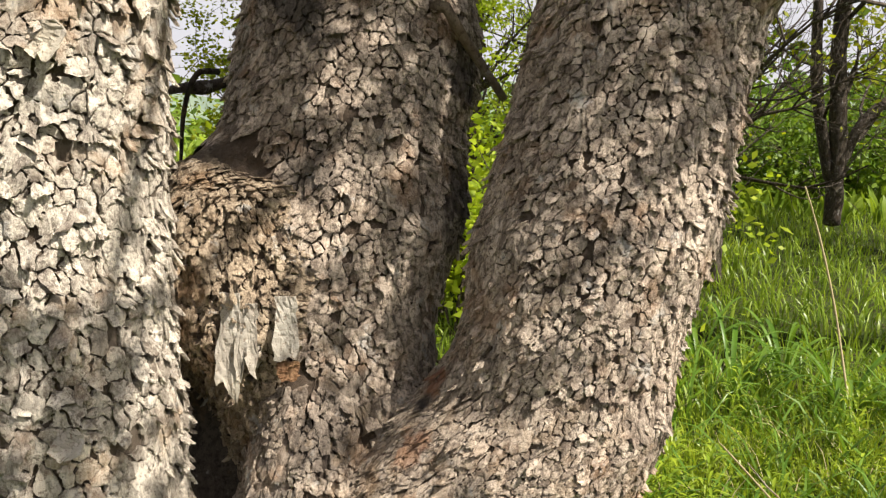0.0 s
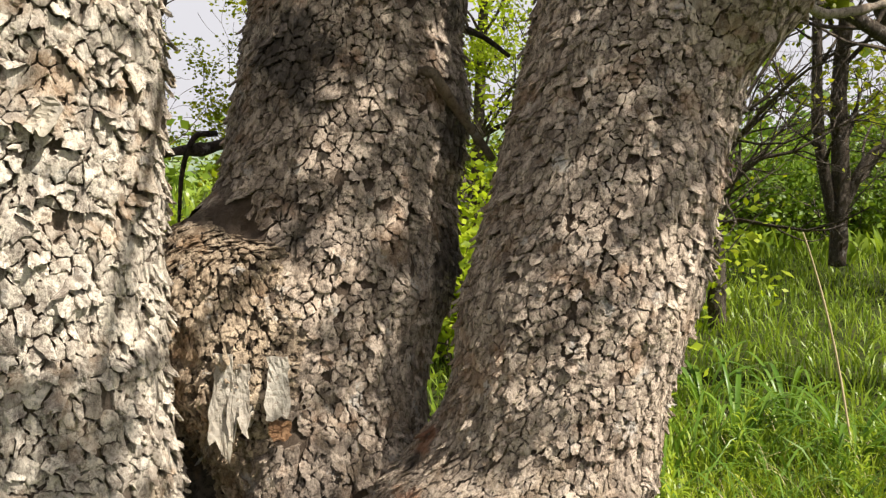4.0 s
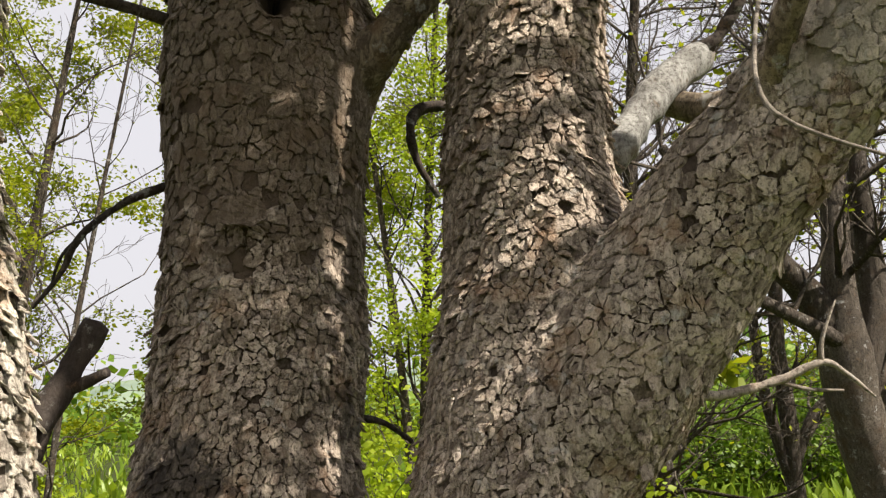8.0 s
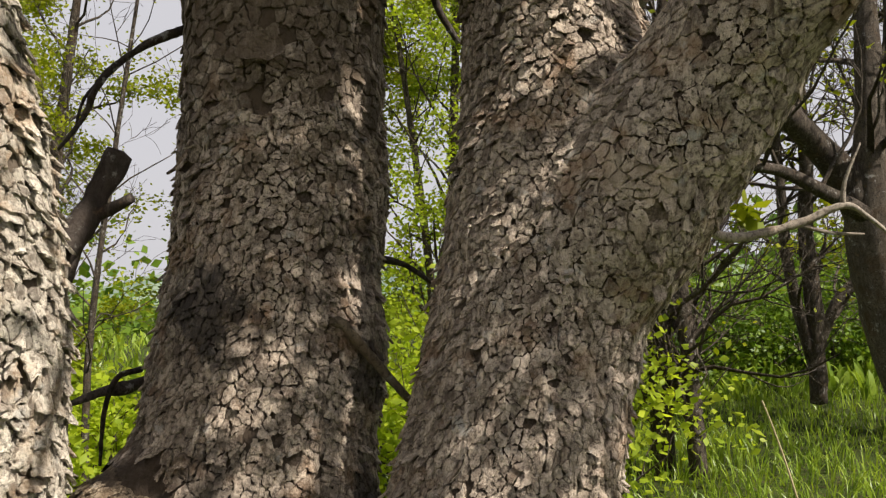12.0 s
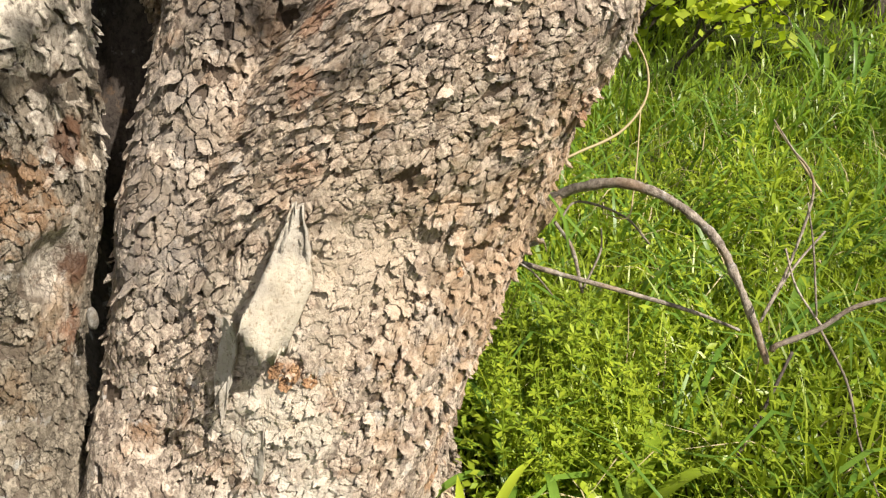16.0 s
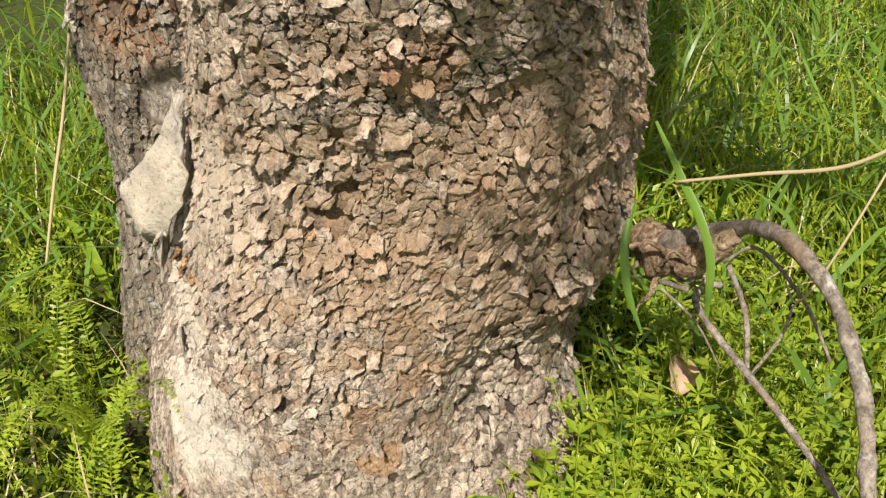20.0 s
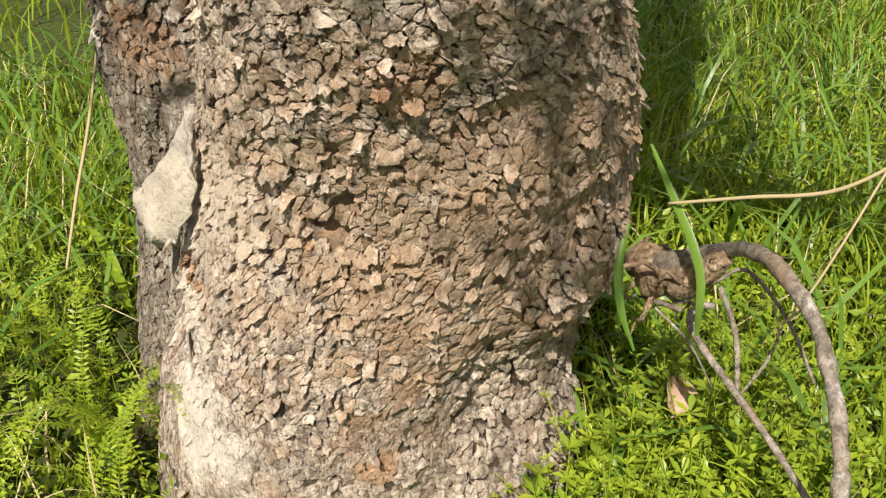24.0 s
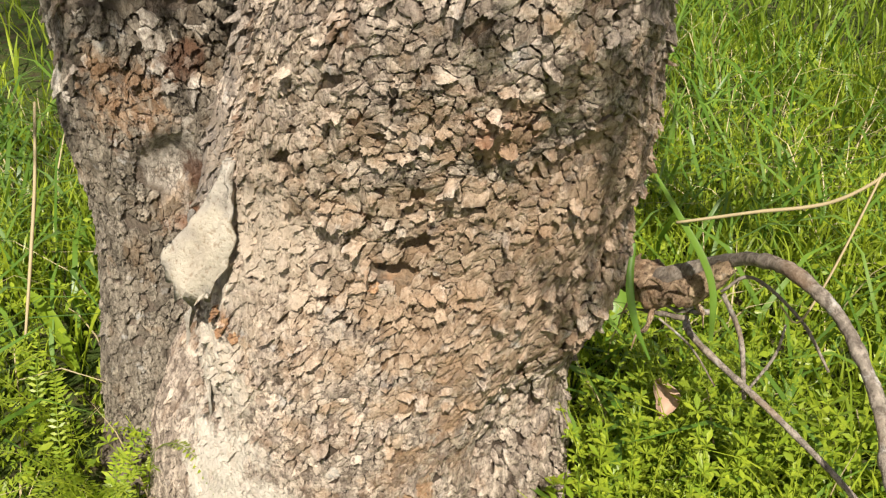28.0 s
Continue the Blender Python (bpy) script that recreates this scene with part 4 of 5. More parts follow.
B3 = [(4.852, 10.878, 1.118, 0.0703), (5.104, 10.843, 1.676, 0.0632), (5.458, 10.820, 1.953, 0.0632), (5.878, 10.816, 1.808, 0.0492)]
FALL = [(0.10, 2.25, 0.37, 0.030), (0.20, 2.235, 0.43, 0.024), (0.317, 2.262, 0.513, 0.019), (0.40, 2.25, 0.56, 0.017), (0.497, 2.22, 0.586, 0.0165), (0.60, 2.20, 0.560, 0.015), (0.70, 2.16, 0.50, 0.0145), (0.77, 2.13, 0.40, 0.014), (0.847, 2.106, 0.25, 0.012), (0.858, 2.10, 0.22, 0.006)]
FALL2 = [(0.847, 2.029, 0.296, 0.0113), (0.854, 2.026, 0.311, 0.0113), (0.937, 2.039, 0.358, 0.0099), (0.999, 2.052, 0.412, 0.0086), (1.085, 2.061, 0.447, 0.0073)]
FALL3 = [(0.821, 2.064, 0.360, 0.0051), (0.869, 2.126, 0.477, 0.0051), (0.893, 2.171, 0.639, 0.0050), (0.830, 2.176, 0.722, 0.0037), (0.785, 2.182, 0.777, 0.0025)]
FALL4 = [(0.943, 2.041, 0.361, 0.0050), (0.883, 2.084, 0.429, 0.0038), (0.851, 2.124, 0.504, 0.0038)]
FALL5 = [(0.816, 2.058, 0.348, 0.0051), (0.876, 2.136, 0.446, 0.0051), (0.947, 2.205, 0.523, 0.0039)]
FALL6 = [(0.937, 2.040, 0.360, 0.0050), (1.017, 2.021, 0.239, 0.0050), (1.053, 1.967, 0.132, 0.0037), (1.102, 1.908, 0.033, 0.0025)]
FALL7 = [(0.928, 2.049, 0.383, 0.0037), (0.905, 2.107, 0.518, 0.0037), (0.882, 2.144, 0.608, 0.0025)]
STICK = [(0.221, 2.302, 0.326, 0.0118), (0.291, 2.258, 0.327, 0.0115), (0.514, 2.230, 0.301, 0.0098), (0.679, 2.196, 0.286, 0.0082), (0.797, 2.153, 0.271, 0.0054)]
STICK2 = [(0.333, 2.259, 0.454, 0.0074), (0.383, 2.266, 0.382, 0.0083), (0.419, 2.262, 0.267, 0.0066)]
STICK3 = [(0.420, 2.258, 0.281, 0.0047), (0.452, 2.276, 0.379, 0.0045), (0.448, 2.295, 0.437, 0.0035)]
STICK4 = [(0.347, 2.233, 0.474, 0.0045), (0.384, 2.262, 0.513, 0.0053), (0.497, 2.254, 0.490, 0.0050), (0.568, 2.257, 0.423, 0.0041)]
STICK5 = [(0.239, 2.204, 0.368, 0.0040), (0.291, 2.246, 0.316, 0.0040), (0.345, 2.269, 0.247, 0.0030)]
VINE = [(0.261, 2.188, 0.589, 0.0054), (0.363, 2.255, 0.634, 0.0067), (0.464, 2.321, 0.678, 0.0067), (0.517, 2.381, 0.746, 0.0054), (0.514, 2.419, 0.818, 0.0054), (0.473, 2.442, 0.889, 0.0040)]
VINE2 = [(0.508, 2.370, 0.734, 0.0040), (0.513, 2.312, 0.626, 0.0040), (0.513, 2.266, 0.542, 0.0040), (0.505, 2.236, 0.493, 0.0040), (0.446, 2.268, 0.486, 0.0027)]
STALK1 = [(-1.078, 1.349, 0.573, 0.0070), (-0.940, 1.294, 0.423, 0.0082), (-0.816, 1.237, 0.293, 0.0080), (-0.736, 1.179, 0.133, 0.0067)]
STALK2 = [(1.842, 4.501, 1.330, 0.0086), (1.886, 4.481, 1.187, 0.0086), (1.943, 4.449, 0.960, 0.0115), (2.000, 4.409, 0.675, 0.0115), (2.012, 4.256, 0.307, 0.0112)]
STALK3 = [(0.909, 2.783, 0.605, 0.0056), (0.959, 2.675, 0.553, 0.0072), (1.011, 2.566, 0.497, 0.0069)]
DTW = [(0.752, 1.986, -0.143, 0.0067), (0.861, 2.116, 0.010, 0.0080), (0.947, 2.245, 0.181, 0.0067)]
LONG1 = [(0.175, 2.201, 0.658, 0.0046), (0.259, 2.200, 0.588, 0.0127), (0.319, 2.201, 0.535, 0.0143), (0.354, 2.200, 0.481, 0.0125), (0.377, 2.189, 0.400, 0.0054)]
LONG2 = [(0.187, 2.166, 0.520, 0.0057), (0.217, 2.134, 0.454, 0.0125), (0.254, 2.122, 0.389, 0.0115), (0.295, 2.129, 0.331, 0.0048)]
LANCE_AT = [(0.66, 1.72), (0.46, 1.61), (0.32, 1.51), (0.16, 2.46), (0.3, 2.08), (-0.24, 2.58), (1.77, 5.25), (2.17, 5.48), (1.75, 5.89), (2.3, 4.9), (0.22, 2.25), (0.32, 1.85), (1.0, 2.6), (-0.9, 2.9)]


def twigs_of(name, parent, material, label, *lines):
    """One limb, with its side twigs as parts of it."""
    top = branch(name, parent, lines[0], material, label, 12, 0.26, len(name), 0.012)
    for k, l in enumerate(lines[1:]):
        branch("twig", top, [(*q[:3], q[3] * 0.75) for q in l], material, "", 6, 0.12, k + 3)
    return top


branch("strut", tree, STRUT, LIMB, "narrow upright limb beside the hollow", 16, 0.12, 5)
branch("rear_limb", tree, BEHIND, WHITE_LIMB, "pale sunlit limb behind the stem", 14, 0.10, 6)
branch("cross_limb", tree, TOPB, LIMB, "limb crossing behind the main stem", 14, 0.10, 8)
branch("crooked_twig", tree, CURL, TWIG, "dark crooked dead twig", 8, 0.2, 9)
white_limb = twigs_of("white_limb", tree, WHITE_LIMB, "bleached barkless limb broken at its end", [(*q[:3], q[3] * 0.8) for q in WHITE])
branch("broken_tip", white_limb, [(*q[:3], q[3] * 0.8) for q in WHITE2], TWIG, "splintered brown broken tip", 12, 0.45, 2, 0.008)
branch("side_limb", tree, GREENB, LIMB, "short greenish side limb", 14, 0.10, 10)
twigs_of("dead_stub", tree, TWIG, "blackened dead stub with a thin twig", DSTUB, DTWIG)
branch("hooked_twig", tree, [(*q[:3], q[3] * 0.75) for q in HOOK], TWIG_PALE, "thin pale hooked twig", 7, 0.15, 12)
twigs_of("front_twig", tree, LIMB, "long bare grey twig from the main stem", FRONTT, FRONTT2)
twigs_of("sawn_stub", tree, TWIG, "dark forked sawn-off stub", LSTUB, LSTUB2, LSTUB3)
pale_twig = twigs_of("pale_twig", tree, TWIG_PALE, "pale sunlit dead twig with one leafy shoot", [(*q[:3], q[3] * 0.72) for q in RTW], RTW2, RTW3)
twigs_of("drooping_twig", tree, TWIG, "dark drooping twig on the middle stem", MLEFT, MLEFT2)
twigs_of("low_twig", tree, TWIG, "dark low forked twig beside the burl", MLOW, MLOW2)
branch("short_twig", tree, MTW, LIMB, "short grey-brown twig leaning on the bark", 9, 0.2, 13)
branch("gap_twig", tree, MTW2, TWIG, "thin dark twig in the gap between stems", 7, 0.2, 14)
branch("side_branch", tree, LBR, TWIG, "dark straight branch with nubs", 9, 0.25, 15)
rng = np.random.default_rng(5)
c = np.array([1.076, 2.36, 2.13]) + rng.normal(0, 0.022, (26, 3))
v, f = leaf_cloud(c, 0.055, rng, 0.3, 0.1, 0.7)
part("leafy_shoot", v, f, LEAF_YELLOW, pale_twig, "bright yellow-green young leaves")


def sheet(outline_w, length, curl, bend, seed):
    """A thin peeling sheet of bark hanging from its top edge, ragged at the foot: in its own plane, x across, z down, y out."""
    r = np.random.default_rng(seed)
    nu, nv = 9, 12
    u, v = np.meshgrid(np.linspace(-1, 1, nu), np.linspace(0, 1, nv), indexing="ij")
    foot = 1 + 0.09 * np.interp(np.arange(nu), np.arange(0, nu, 2), r.normal(size=(nu + 1) // 2))
    w = np.interp(v, [0, 0.3, 0.75, 1], outline_w)
    x = u * w + 0.0015 * r.normal(size=u.shape)
    z = -v * length * (1 + (foot[:, None] - 1) * v ** 3)
    y = curl * v ** 2 + bend * u ** 2 * v + 0.0012 * r.normal(size=u.shape) + 0.003 * np.sin(7 * v + 3 * u)
    top = np.stack([x, -y, z], -1).reshape(-1, 3)
    bottom = top + [0, 0.0035, 0]
    i, j = np.meshgrid(np.arange(nu - 1), np.arange(nv - 1), indexing="ij")
    q = np.stack([i * nv + j, i * nv + j + 1, (i + 1) * nv + j + 1, (i + 1) * nv + j], -1).reshape(-1, 4)
    m = nu * nv
    ring = [(k * nv, (k + 1) * nv) for k in range(nu - 1)] + [((k + 1) * nv + nv - 1, k * nv + nv - 1) for k in range(nu - 1)] \
        + [(k + 1, k) for k in range(nv - 1)] + [((nu - 1) * nv + k, (nu - 1) * nv + k + 1) for k in range(nv - 1)]
    side = np.array([(a, b, b + m, a + m) for a, b in ring])
    return np.vstack([top, bottom]), [np.vstack([q, q[:, ::-1] + m, side])]


def peeling(parent, at, turn, lean, outline_w, length, curl, bend, seed, material, label):
    v, f = sheet(outline_w, length, curl, bend, seed)
    m = pose(*at, lean, 0, turn)
    v = v @ np.array(m.to_3x3()).T + np.array(m.translation)
    return part("bark_flap", v, f, material, parent, label, smooth=False)


def flap_material():
    n = Nodes("flap_pale")
    fine, big = n.noise(120.0, 5.0, 0.6), n.noise(18.0, 4.0)
    c = n.mix(n.span(big, 0.35, 0.65), (0.32, 0.285, 0.235), (0.43, 0.395, 0.335))
    c = n.mix(n.span(fine, 0.44, 0.34, 0.0, 0.8), c, (0.20, 0.15, 0.11))
    c = n.mix(n.span(n.noise(300.0, 2.0), 0.36, 0.28, 0.0, 0.9), c, (0.12, 0.09, 0.07))
    c = n.mix(n.span(n.noise(9.0, 3.0), 0.52, 0.66, 0.0, 0.2), c, (0.50, 0.40, 0.24))
    return n.bsdf(c, 0.85, n.math("ADD", fine, n.math("MULTIPLY", big, 0.8)), 0.004, 0.2)


FLAP = flap_material()


def big_flap():
    """The broad flap that stands off the trunk at its lower corner."""
    r = np.random.default_rng(8)
    nu, nv = 13, 16
    u, v = np.meshgrid(np.linspace(0, 1, nu), np.linspace(0, 1, nv), indexing="ij")
    foot = np.interp(v[:, 0] * 0 + u[:, 0], [0, 0.35, 0.6, 1], [0.0, 0.55, 0.9, 0.75]) + 0.10 * r.normal(size=nu)
    le = np.array([(-0.062, 1.484, 0.752), (-0.082, 1.455, 0.69), (-0.104, 1.405, 0.62), (-0.122, 1.363, 0.562)])
    ri = np.array([(-0.045, 1.482, 0.750), (-0.030, 1.474, 0.68), (-0.026, 1.470, 0.62), (-0.065, 1.415, 0.520)])
    k = np.linspace(0, 1, 4)
    f = lambda a: np.stack([np.interp(v, k, a[:, i]) for i in range(3)], -1)
    p = f(le) * (1 - u[..., None]) + f(ri) * u[..., None]
    p[..., 2] -= (foot[:, None] * 0.030) * v ** 3 + 0.007 * np.sin(23 * u + 2) * v ** 6 + 0.006 * r.normal(size=nu)[:, None] * v ** 6
    p[..., 1] -= 0.014 * np.sin(np.pi * u) * v - 0.0035 * r.normal(size=u.shape) - 0.006 * np.sin(9 * u + 5 * v)
    top = p.reshape(-1, 3)
    under = top + [0.001, 0.004, 0]
    i, j = np.meshgrid(np.arange(nu - 1), np.arange(nv - 1), indexing="ij")
    q = np.stack([i * nv + j, i * nv + j + 1, (i + 1) * nv + j + 1, (i + 1) * nv + j], -1).reshape(-1, 4)
    m = nu * nv
    ring = [(a * nv + nv, a * nv) for a in range(nu - 1)] + [(a * nv + nv - 1, (a + 1) * nv + nv - 1) for a in range(nu - 1)] + [(a, a + 1) for a in range(nv - 1)] + [((nu - 1) * nv + a + 1, (nu - 1) * nv + a) for a in range(nv - 1)]
    part("bark_flap", np.vstack([top, under]), [np.vstack([q, q[:, ::-1] + m, np.array([(a, a + m, b + m, b) for a, b in ring])])], FLAP, trunk, "large pale peeling flap of bark")


big_flap()
ORANGE = bark_material("torn_inner_bark", (0.56, 0.36, 0.20), (0.38, 0.21, 0.11), (0.16, 0.075, 0.04), (), 0.8, 0.004, 0.2)
peeling(trunk, (-0.170, 1.440, 0.545), -25, 0, (0.014, 0.018, 0.018, 0.008), 0.165, 0.028, 0.006, 2, FLAP, "narrow grey strip of peeling bark")
peeling(trunk, (-0.125, 1.432, 0.415), -10, 0, (0.006, 0.016, 0.022, 0.012), 0.165, 0.012, 0.006, 12, FLAP, "narrow tongue of lifted grey bark")
for k, (x, y, z) in enumerate([(-0.085, 1.440, 0.475), (-0.055, 1.446, 0.468), (-0.070, 1.444, 0.450), (-0.03, 1.455, 0.455), (0.10, 1.545, 0.575), (0.15, 1.575, 0.60), (0.19, 1.605, 0.625)]):
    peeling(trunk, (x, y, z), 12 * k - 20, 0, (0.006, 0.010, 0.012, 0.006), 0.028, 0.010, 0.004, 30 + k, ORANGE, "torn orange-brown inner bark")
for k, (x, y, z, w, l) in enumerate([(-0.410, 1.668, 1.32, 0.026, 0.19), (-0.376, 1.668, 1.30, 0.024, 0.13), (-0.305, 1.685, 1.31, 0.026, 0.12)]):
    peeling(burl, (x, y, z), 6 * k - 8, 0, (w * 0.8, w * 0.75, w, w * 0.8), l, 0.026, 0.006, 5 + k, FLAP, "ragged hanging strip of pale bark")
peeling(burl, (-0.300, 1.668, 1.185), 4, 0, (0.018, 0.024, 0.02, 0.012), 0.035, 0.006, 0.004, 44, ORANGE, "fresh orange scar under the pale strips")
peeling(left, (-0.60, 1.37, 1.155), -10, -8, (0.010, 0.024, 0.030, 0.006), 0.05, 0.020, 0.004, 7, FLAP, "small lifted chip of bark")
peeling(left, (-0.615, 1.395, 1.80), -6, 10, (0.020, 0.034, 0.030, 0.012), 0.055, 0.030, 0.004, 9, FLAP, "small lifted chip of bark")
peeling(middle, (-0.17, 1.955, 2.56), 0, -4, (0.03, 0.05, 0.06, 0.045), 0.085, 0.024, 0.004, 8, BARK, "broad lifted plate of bark")
# a pale cocoon tucked into the crevice
v, f = tube([(-0.485, 1.535, 0.475, 0.004), (-0.484, 1.533, 0.465, 0.010), (-0.483, 1.532, 0.445, 0.011), (-0.483, 1.533, 0.432, 0.005)], 0.004, 10)
cocoon = part("cocoon", v, f, WHITE_LIMB, None, "small white cocoon in the bark crevice")
tagged(cocoon, category="cocoon")

# ---- the crown above, out of sight: boughs and young leaves added to dapple the stems ----
crown_rng = np.random.default_rng(21)
# Each clump is made up and set towards the sun to darken one place.
SHADE = [  # what lies in its shade, how far up the bough hangs, its breadth, leaves
    ((0.20, 1.60, 1.45), 3.2, 0.24, 110), ((0.30, 1.66, 1.90), 3.0, 0.22, 200), ((0.28, 1.72, 2.25), 2.8, 0.15, 90), ((-0.33, 1.82, 1.85), 3.1, 0.14, 230), ((-0.28, 1.9, 2.40), 2.6, 0.20, 700),
    ((-0.26, 1.95, 2.82), 2.5, 0.22, 800), ((-0.26, 2.0, 3.3), 2.4, 0.22, 800), ((0.66, 1.64, 2.00), 2.7, 0.19, 240), 
    ((-0.08, 1.95, 2.15), 2.7, 0.12, 260), ((-0.05, 2.02, 2.60), 2.5, 0.12, 260), ((-0.05, 2.08, 3.05), 2.4, 0.12, 200), ((-0.63, 1.36, 1.25), 3.4, 0.12, 40), ((-0.62, 1.36, 1.02), 3.4, 0.22, 170), ((-0.60, 1.25, 3.15), 2.0, 0.27, 1000), ((-0.62, 1.35, 2.2), 2.9, 0.25, 60), 
    ((-0.66, 1.28, 2.75), 2.3, 0.18, 220), ((0.35, 1.95, 0.82), 3.4, 0.22, 60), ((0.27, 1.98, 0.48), 3.6, 0.18, 30)]
spots = []
for k, (p, far, wide, count) in enumerate(SHADE):
    c = np.array(p) + far * np.array(SUN)
    q = crown_rng.normal(size=(count, 3)) * wide * 0.55
    spots.append(c + q)
    start = np.array([(0.5, 2.2, 4.6), (-0.2, 2.6, 4.9), (-0.5, 1.5, 4.2), (1.95, 1.70, 3.35)][k % 4])
    m = 0.5 * (start + c) + [0, 0, 0.35]
    branch("crown_bough", tree, [(*start, 0.045), (*m, 0.026), (*c, 0.010)], LIMB, "", 7, 0.1, k, 0.1)
a, d = crown_rng.uniform(0, 2 * np.pi, 15000), 3.0 * np.sqrt(crown_rng.random(15000))
over = np.stack([-1.4 + d * np.cos(a), 1.2 + d * np.sin(a) * 0.85, 4.9 + 0.25 * d + 1.6 * crown_rng.random(15000) ** 2], 1)
over = over[vnoise(over, 1.1, 12) > -0.35]
spots.append(over[over[:, 1] < 3.5])
for k in range(14):
    e = over[k * 500]
    start = np.array([(0.5, 2.2, 4.6), (-0.2, 2.6, 4.9), (-0.5, 1.5, 4.2)][k % 3])
    branch("crown_bough", tree, [(*start, 0.06), (*(0.5 * (start + e) + [0, 0, 0.3]), 0.035), (*e, 0.012)], LIMB, "", 7, 0.1, k, 0.1)
v, f = leaf_cloud(np.vstack(spots), 0.068, crown_rng, 0.4, 0.2, 0.62)
part("crown", v, f, LEAF_YELLOW, tree, "unseen crown of young yellow-green leaves, added to shade the stems", kind="stuff")


# ---- background trees ----
def grow(rng, rows_out, start, way, length, radius, level, lean_up=0.25, wander=0.18, kids=(7, 6, 5), shrink=0.52):
    """A wandering branch with its side branches, level by level."""
    n = 6
    p, w = np.array(start, float), np.array(way, float) / np.linalg.norm(way)
    line = [(*p, radius)]
    for k in range(n):
        w = w + rng.normal(0, wander, 3) + [0, 0, lean_up * 0.12]
        w /= np.linalg.norm(w)
        p = p + w * length / n
        line.append((*p, radius * (1 - 0.8 * (k + 1) / n)))
        if level > 0:
            for _ in range(rng.poisson(kids[level - 1] / n) if k else 0):
                side = np.cross(w, rng.normal(size=3))
                side /= np.linalg.norm(side)
                grow(rng, rows_out, p, w * 0.75 + side * 0.8 + [0, 0, 0.15], length * shrink * rng.uniform(0.6, 1.2), radius * (1 - 0.7 * k / n) * 0.5, level - 1, lean_up, wander, kids, shrink)
    rows_out.setdefault(level, []).append(line)


def background_tree(name, label, mains, seed, levels, twig_len, leaves, leaf_mat, leaf_size, kids, bark=FAR_BARK, group="", spread=0.11, fine=0.003):
    """A tree of given main limbs, with twigs grown from them and leaves on the twigs."""
    rng = np.random.default_rng(seed)
    t = thing(name, label, "tree", group)
    for k, m in enumerate(mains):
        v, f = tube(m, 0.12, 9, 0.12, seed + k)
        part("trunk" if k == 0 else "limb", v, f, bark, t)
    rows = {}
    for m in mains:
        c, r = spline(m, 0.25)
        for k in range(2, len(c), 1):
            for _ in range(rng.poisson(kids[0])):
                w = c[k] - c[k - 1]
                w /= np.linalg.norm(w)
                side = np.cross(w, rng.normal(size=3))
                side /= np.linalg.norm(side)
                grow(rng, rows, c[k], w * 0.5 + side + [0, 0, 0.3], twig_len * rng.uniform(0.5, 1.3), min(r[k] * 0.4, 0.035), levels, kids=kids[1:])
    ends = [x[:3] for lev, ls in rows.items() if lev < 2 for l in ls for x in l[2:]]
    lines = np.array([l for ls in rows.values() for l in ls])
    if len(lines):
        lines[:, :, 3] = np.maximum(lines[:, :, 3], fine)
        v, f = thin_tubes(lines)
        part("twig_mass", v, f, bark, t, "mass of bare thin twigs", kind="stuff")
    if leaves and ends:
        e = np.array(ends)
        e = e[rng.random(len(e)) < 0.5]
        pick = e[rng.integers(0, len(e), leaves)] + rng.normal(0, spread, (leaves, 3)) * [1, 1, 0.6]
        v, f = leaf_cloud(pick, leaf_size, rng, 0.4, 0.15, 0.6)
        part("crown", v, f, leaf_mat, t, kind="stuff")
    return t


background_tree("bare_tree", "dark bare-branched old tree with tangled twigs in the grass", [A1, A2, A3, A4], 31, 2, 1.5, 700, LEAF_YELLOW, 0.06, (1.2, 5, 5), spread=0.1)
background_tree("thicket_tree", "thin dark tree with bare twigs at the meadow edge", [B1, B2, B3], 32, 2, 1.7, 2600, LEAF_YELLOW, 0.10, (1.1, 3, 4))


def stand(x, y, h, lean, r):
    """A plain wavering trunk from the ground up."""
    g = float(ground_z(np.array(x), np.array(y)))
    return [(x, y, g - 0.1, r * 1.3), (x + 0.1 * lean, y, g + 0.25 * h, r), (x + 0.45 * lean, y + 0.1, g + 0.6 * h, r * 0.65), (x + lean, y, g + h, r * 0.25)]


background_tree("spring_tree", "slender tree in fresh yellow-green leaf", [stand(-4.0, 9.0, 6.5, 0.8, 0.09), stand(-3.8, 9.1, 5.5, -1.2, 0.06)], 33, 2, 1.5, 22000, LEAF_YELLOW, 0.052, (1.3, 3, 3), group="spring trees")
background_tree("spring_tree", "slender tree in fresh yellow-green leaf", [stand(-1.8, 11.0, 7.5, -0.8, 0.10), stand(-1.6, 11.0, 6.0, 1.0, 0.06)], 34, 2, 1.6, 34000, LEAF_YELLOW, 0.058, (1.3, 3, 3), group="spring trees")
background_tree("spring_tree", "slender tree in fresh yellow-green leaf", [stand(0.3, 9.5, 8.5, 0.5, 0.06), stand(0.2, 9.3, 6.5, -0.6, 0.05)], 35, 2, 1.4, 26000, LEAF_BRIGHT, 0.052, (1.4, 3, 3), group="spring trees")
background_tree("spring_tree", "slender tree in fresh yellow-green leaf", [stand(-6.6, 12.0, 7.0, 1.2, 0.10)], 36, 2, 1.8, 18000, LEAF_YELLOW, 0.062, (1.4, 3, 3), group="spring trees")
background_tree("bare_tree", "slender bare tree with thin twigs against the sky", [stand(-2.9, 7.6, 6.5, 0.9, 0.030), stand(-3.3, 8.2, 6.0, -0.9, 0.028)], 39, 2, 1.4, 300, LEAF_YELLOW, 0.05, (1.2, 4, 4), group="bare trees", fine=0.0025)
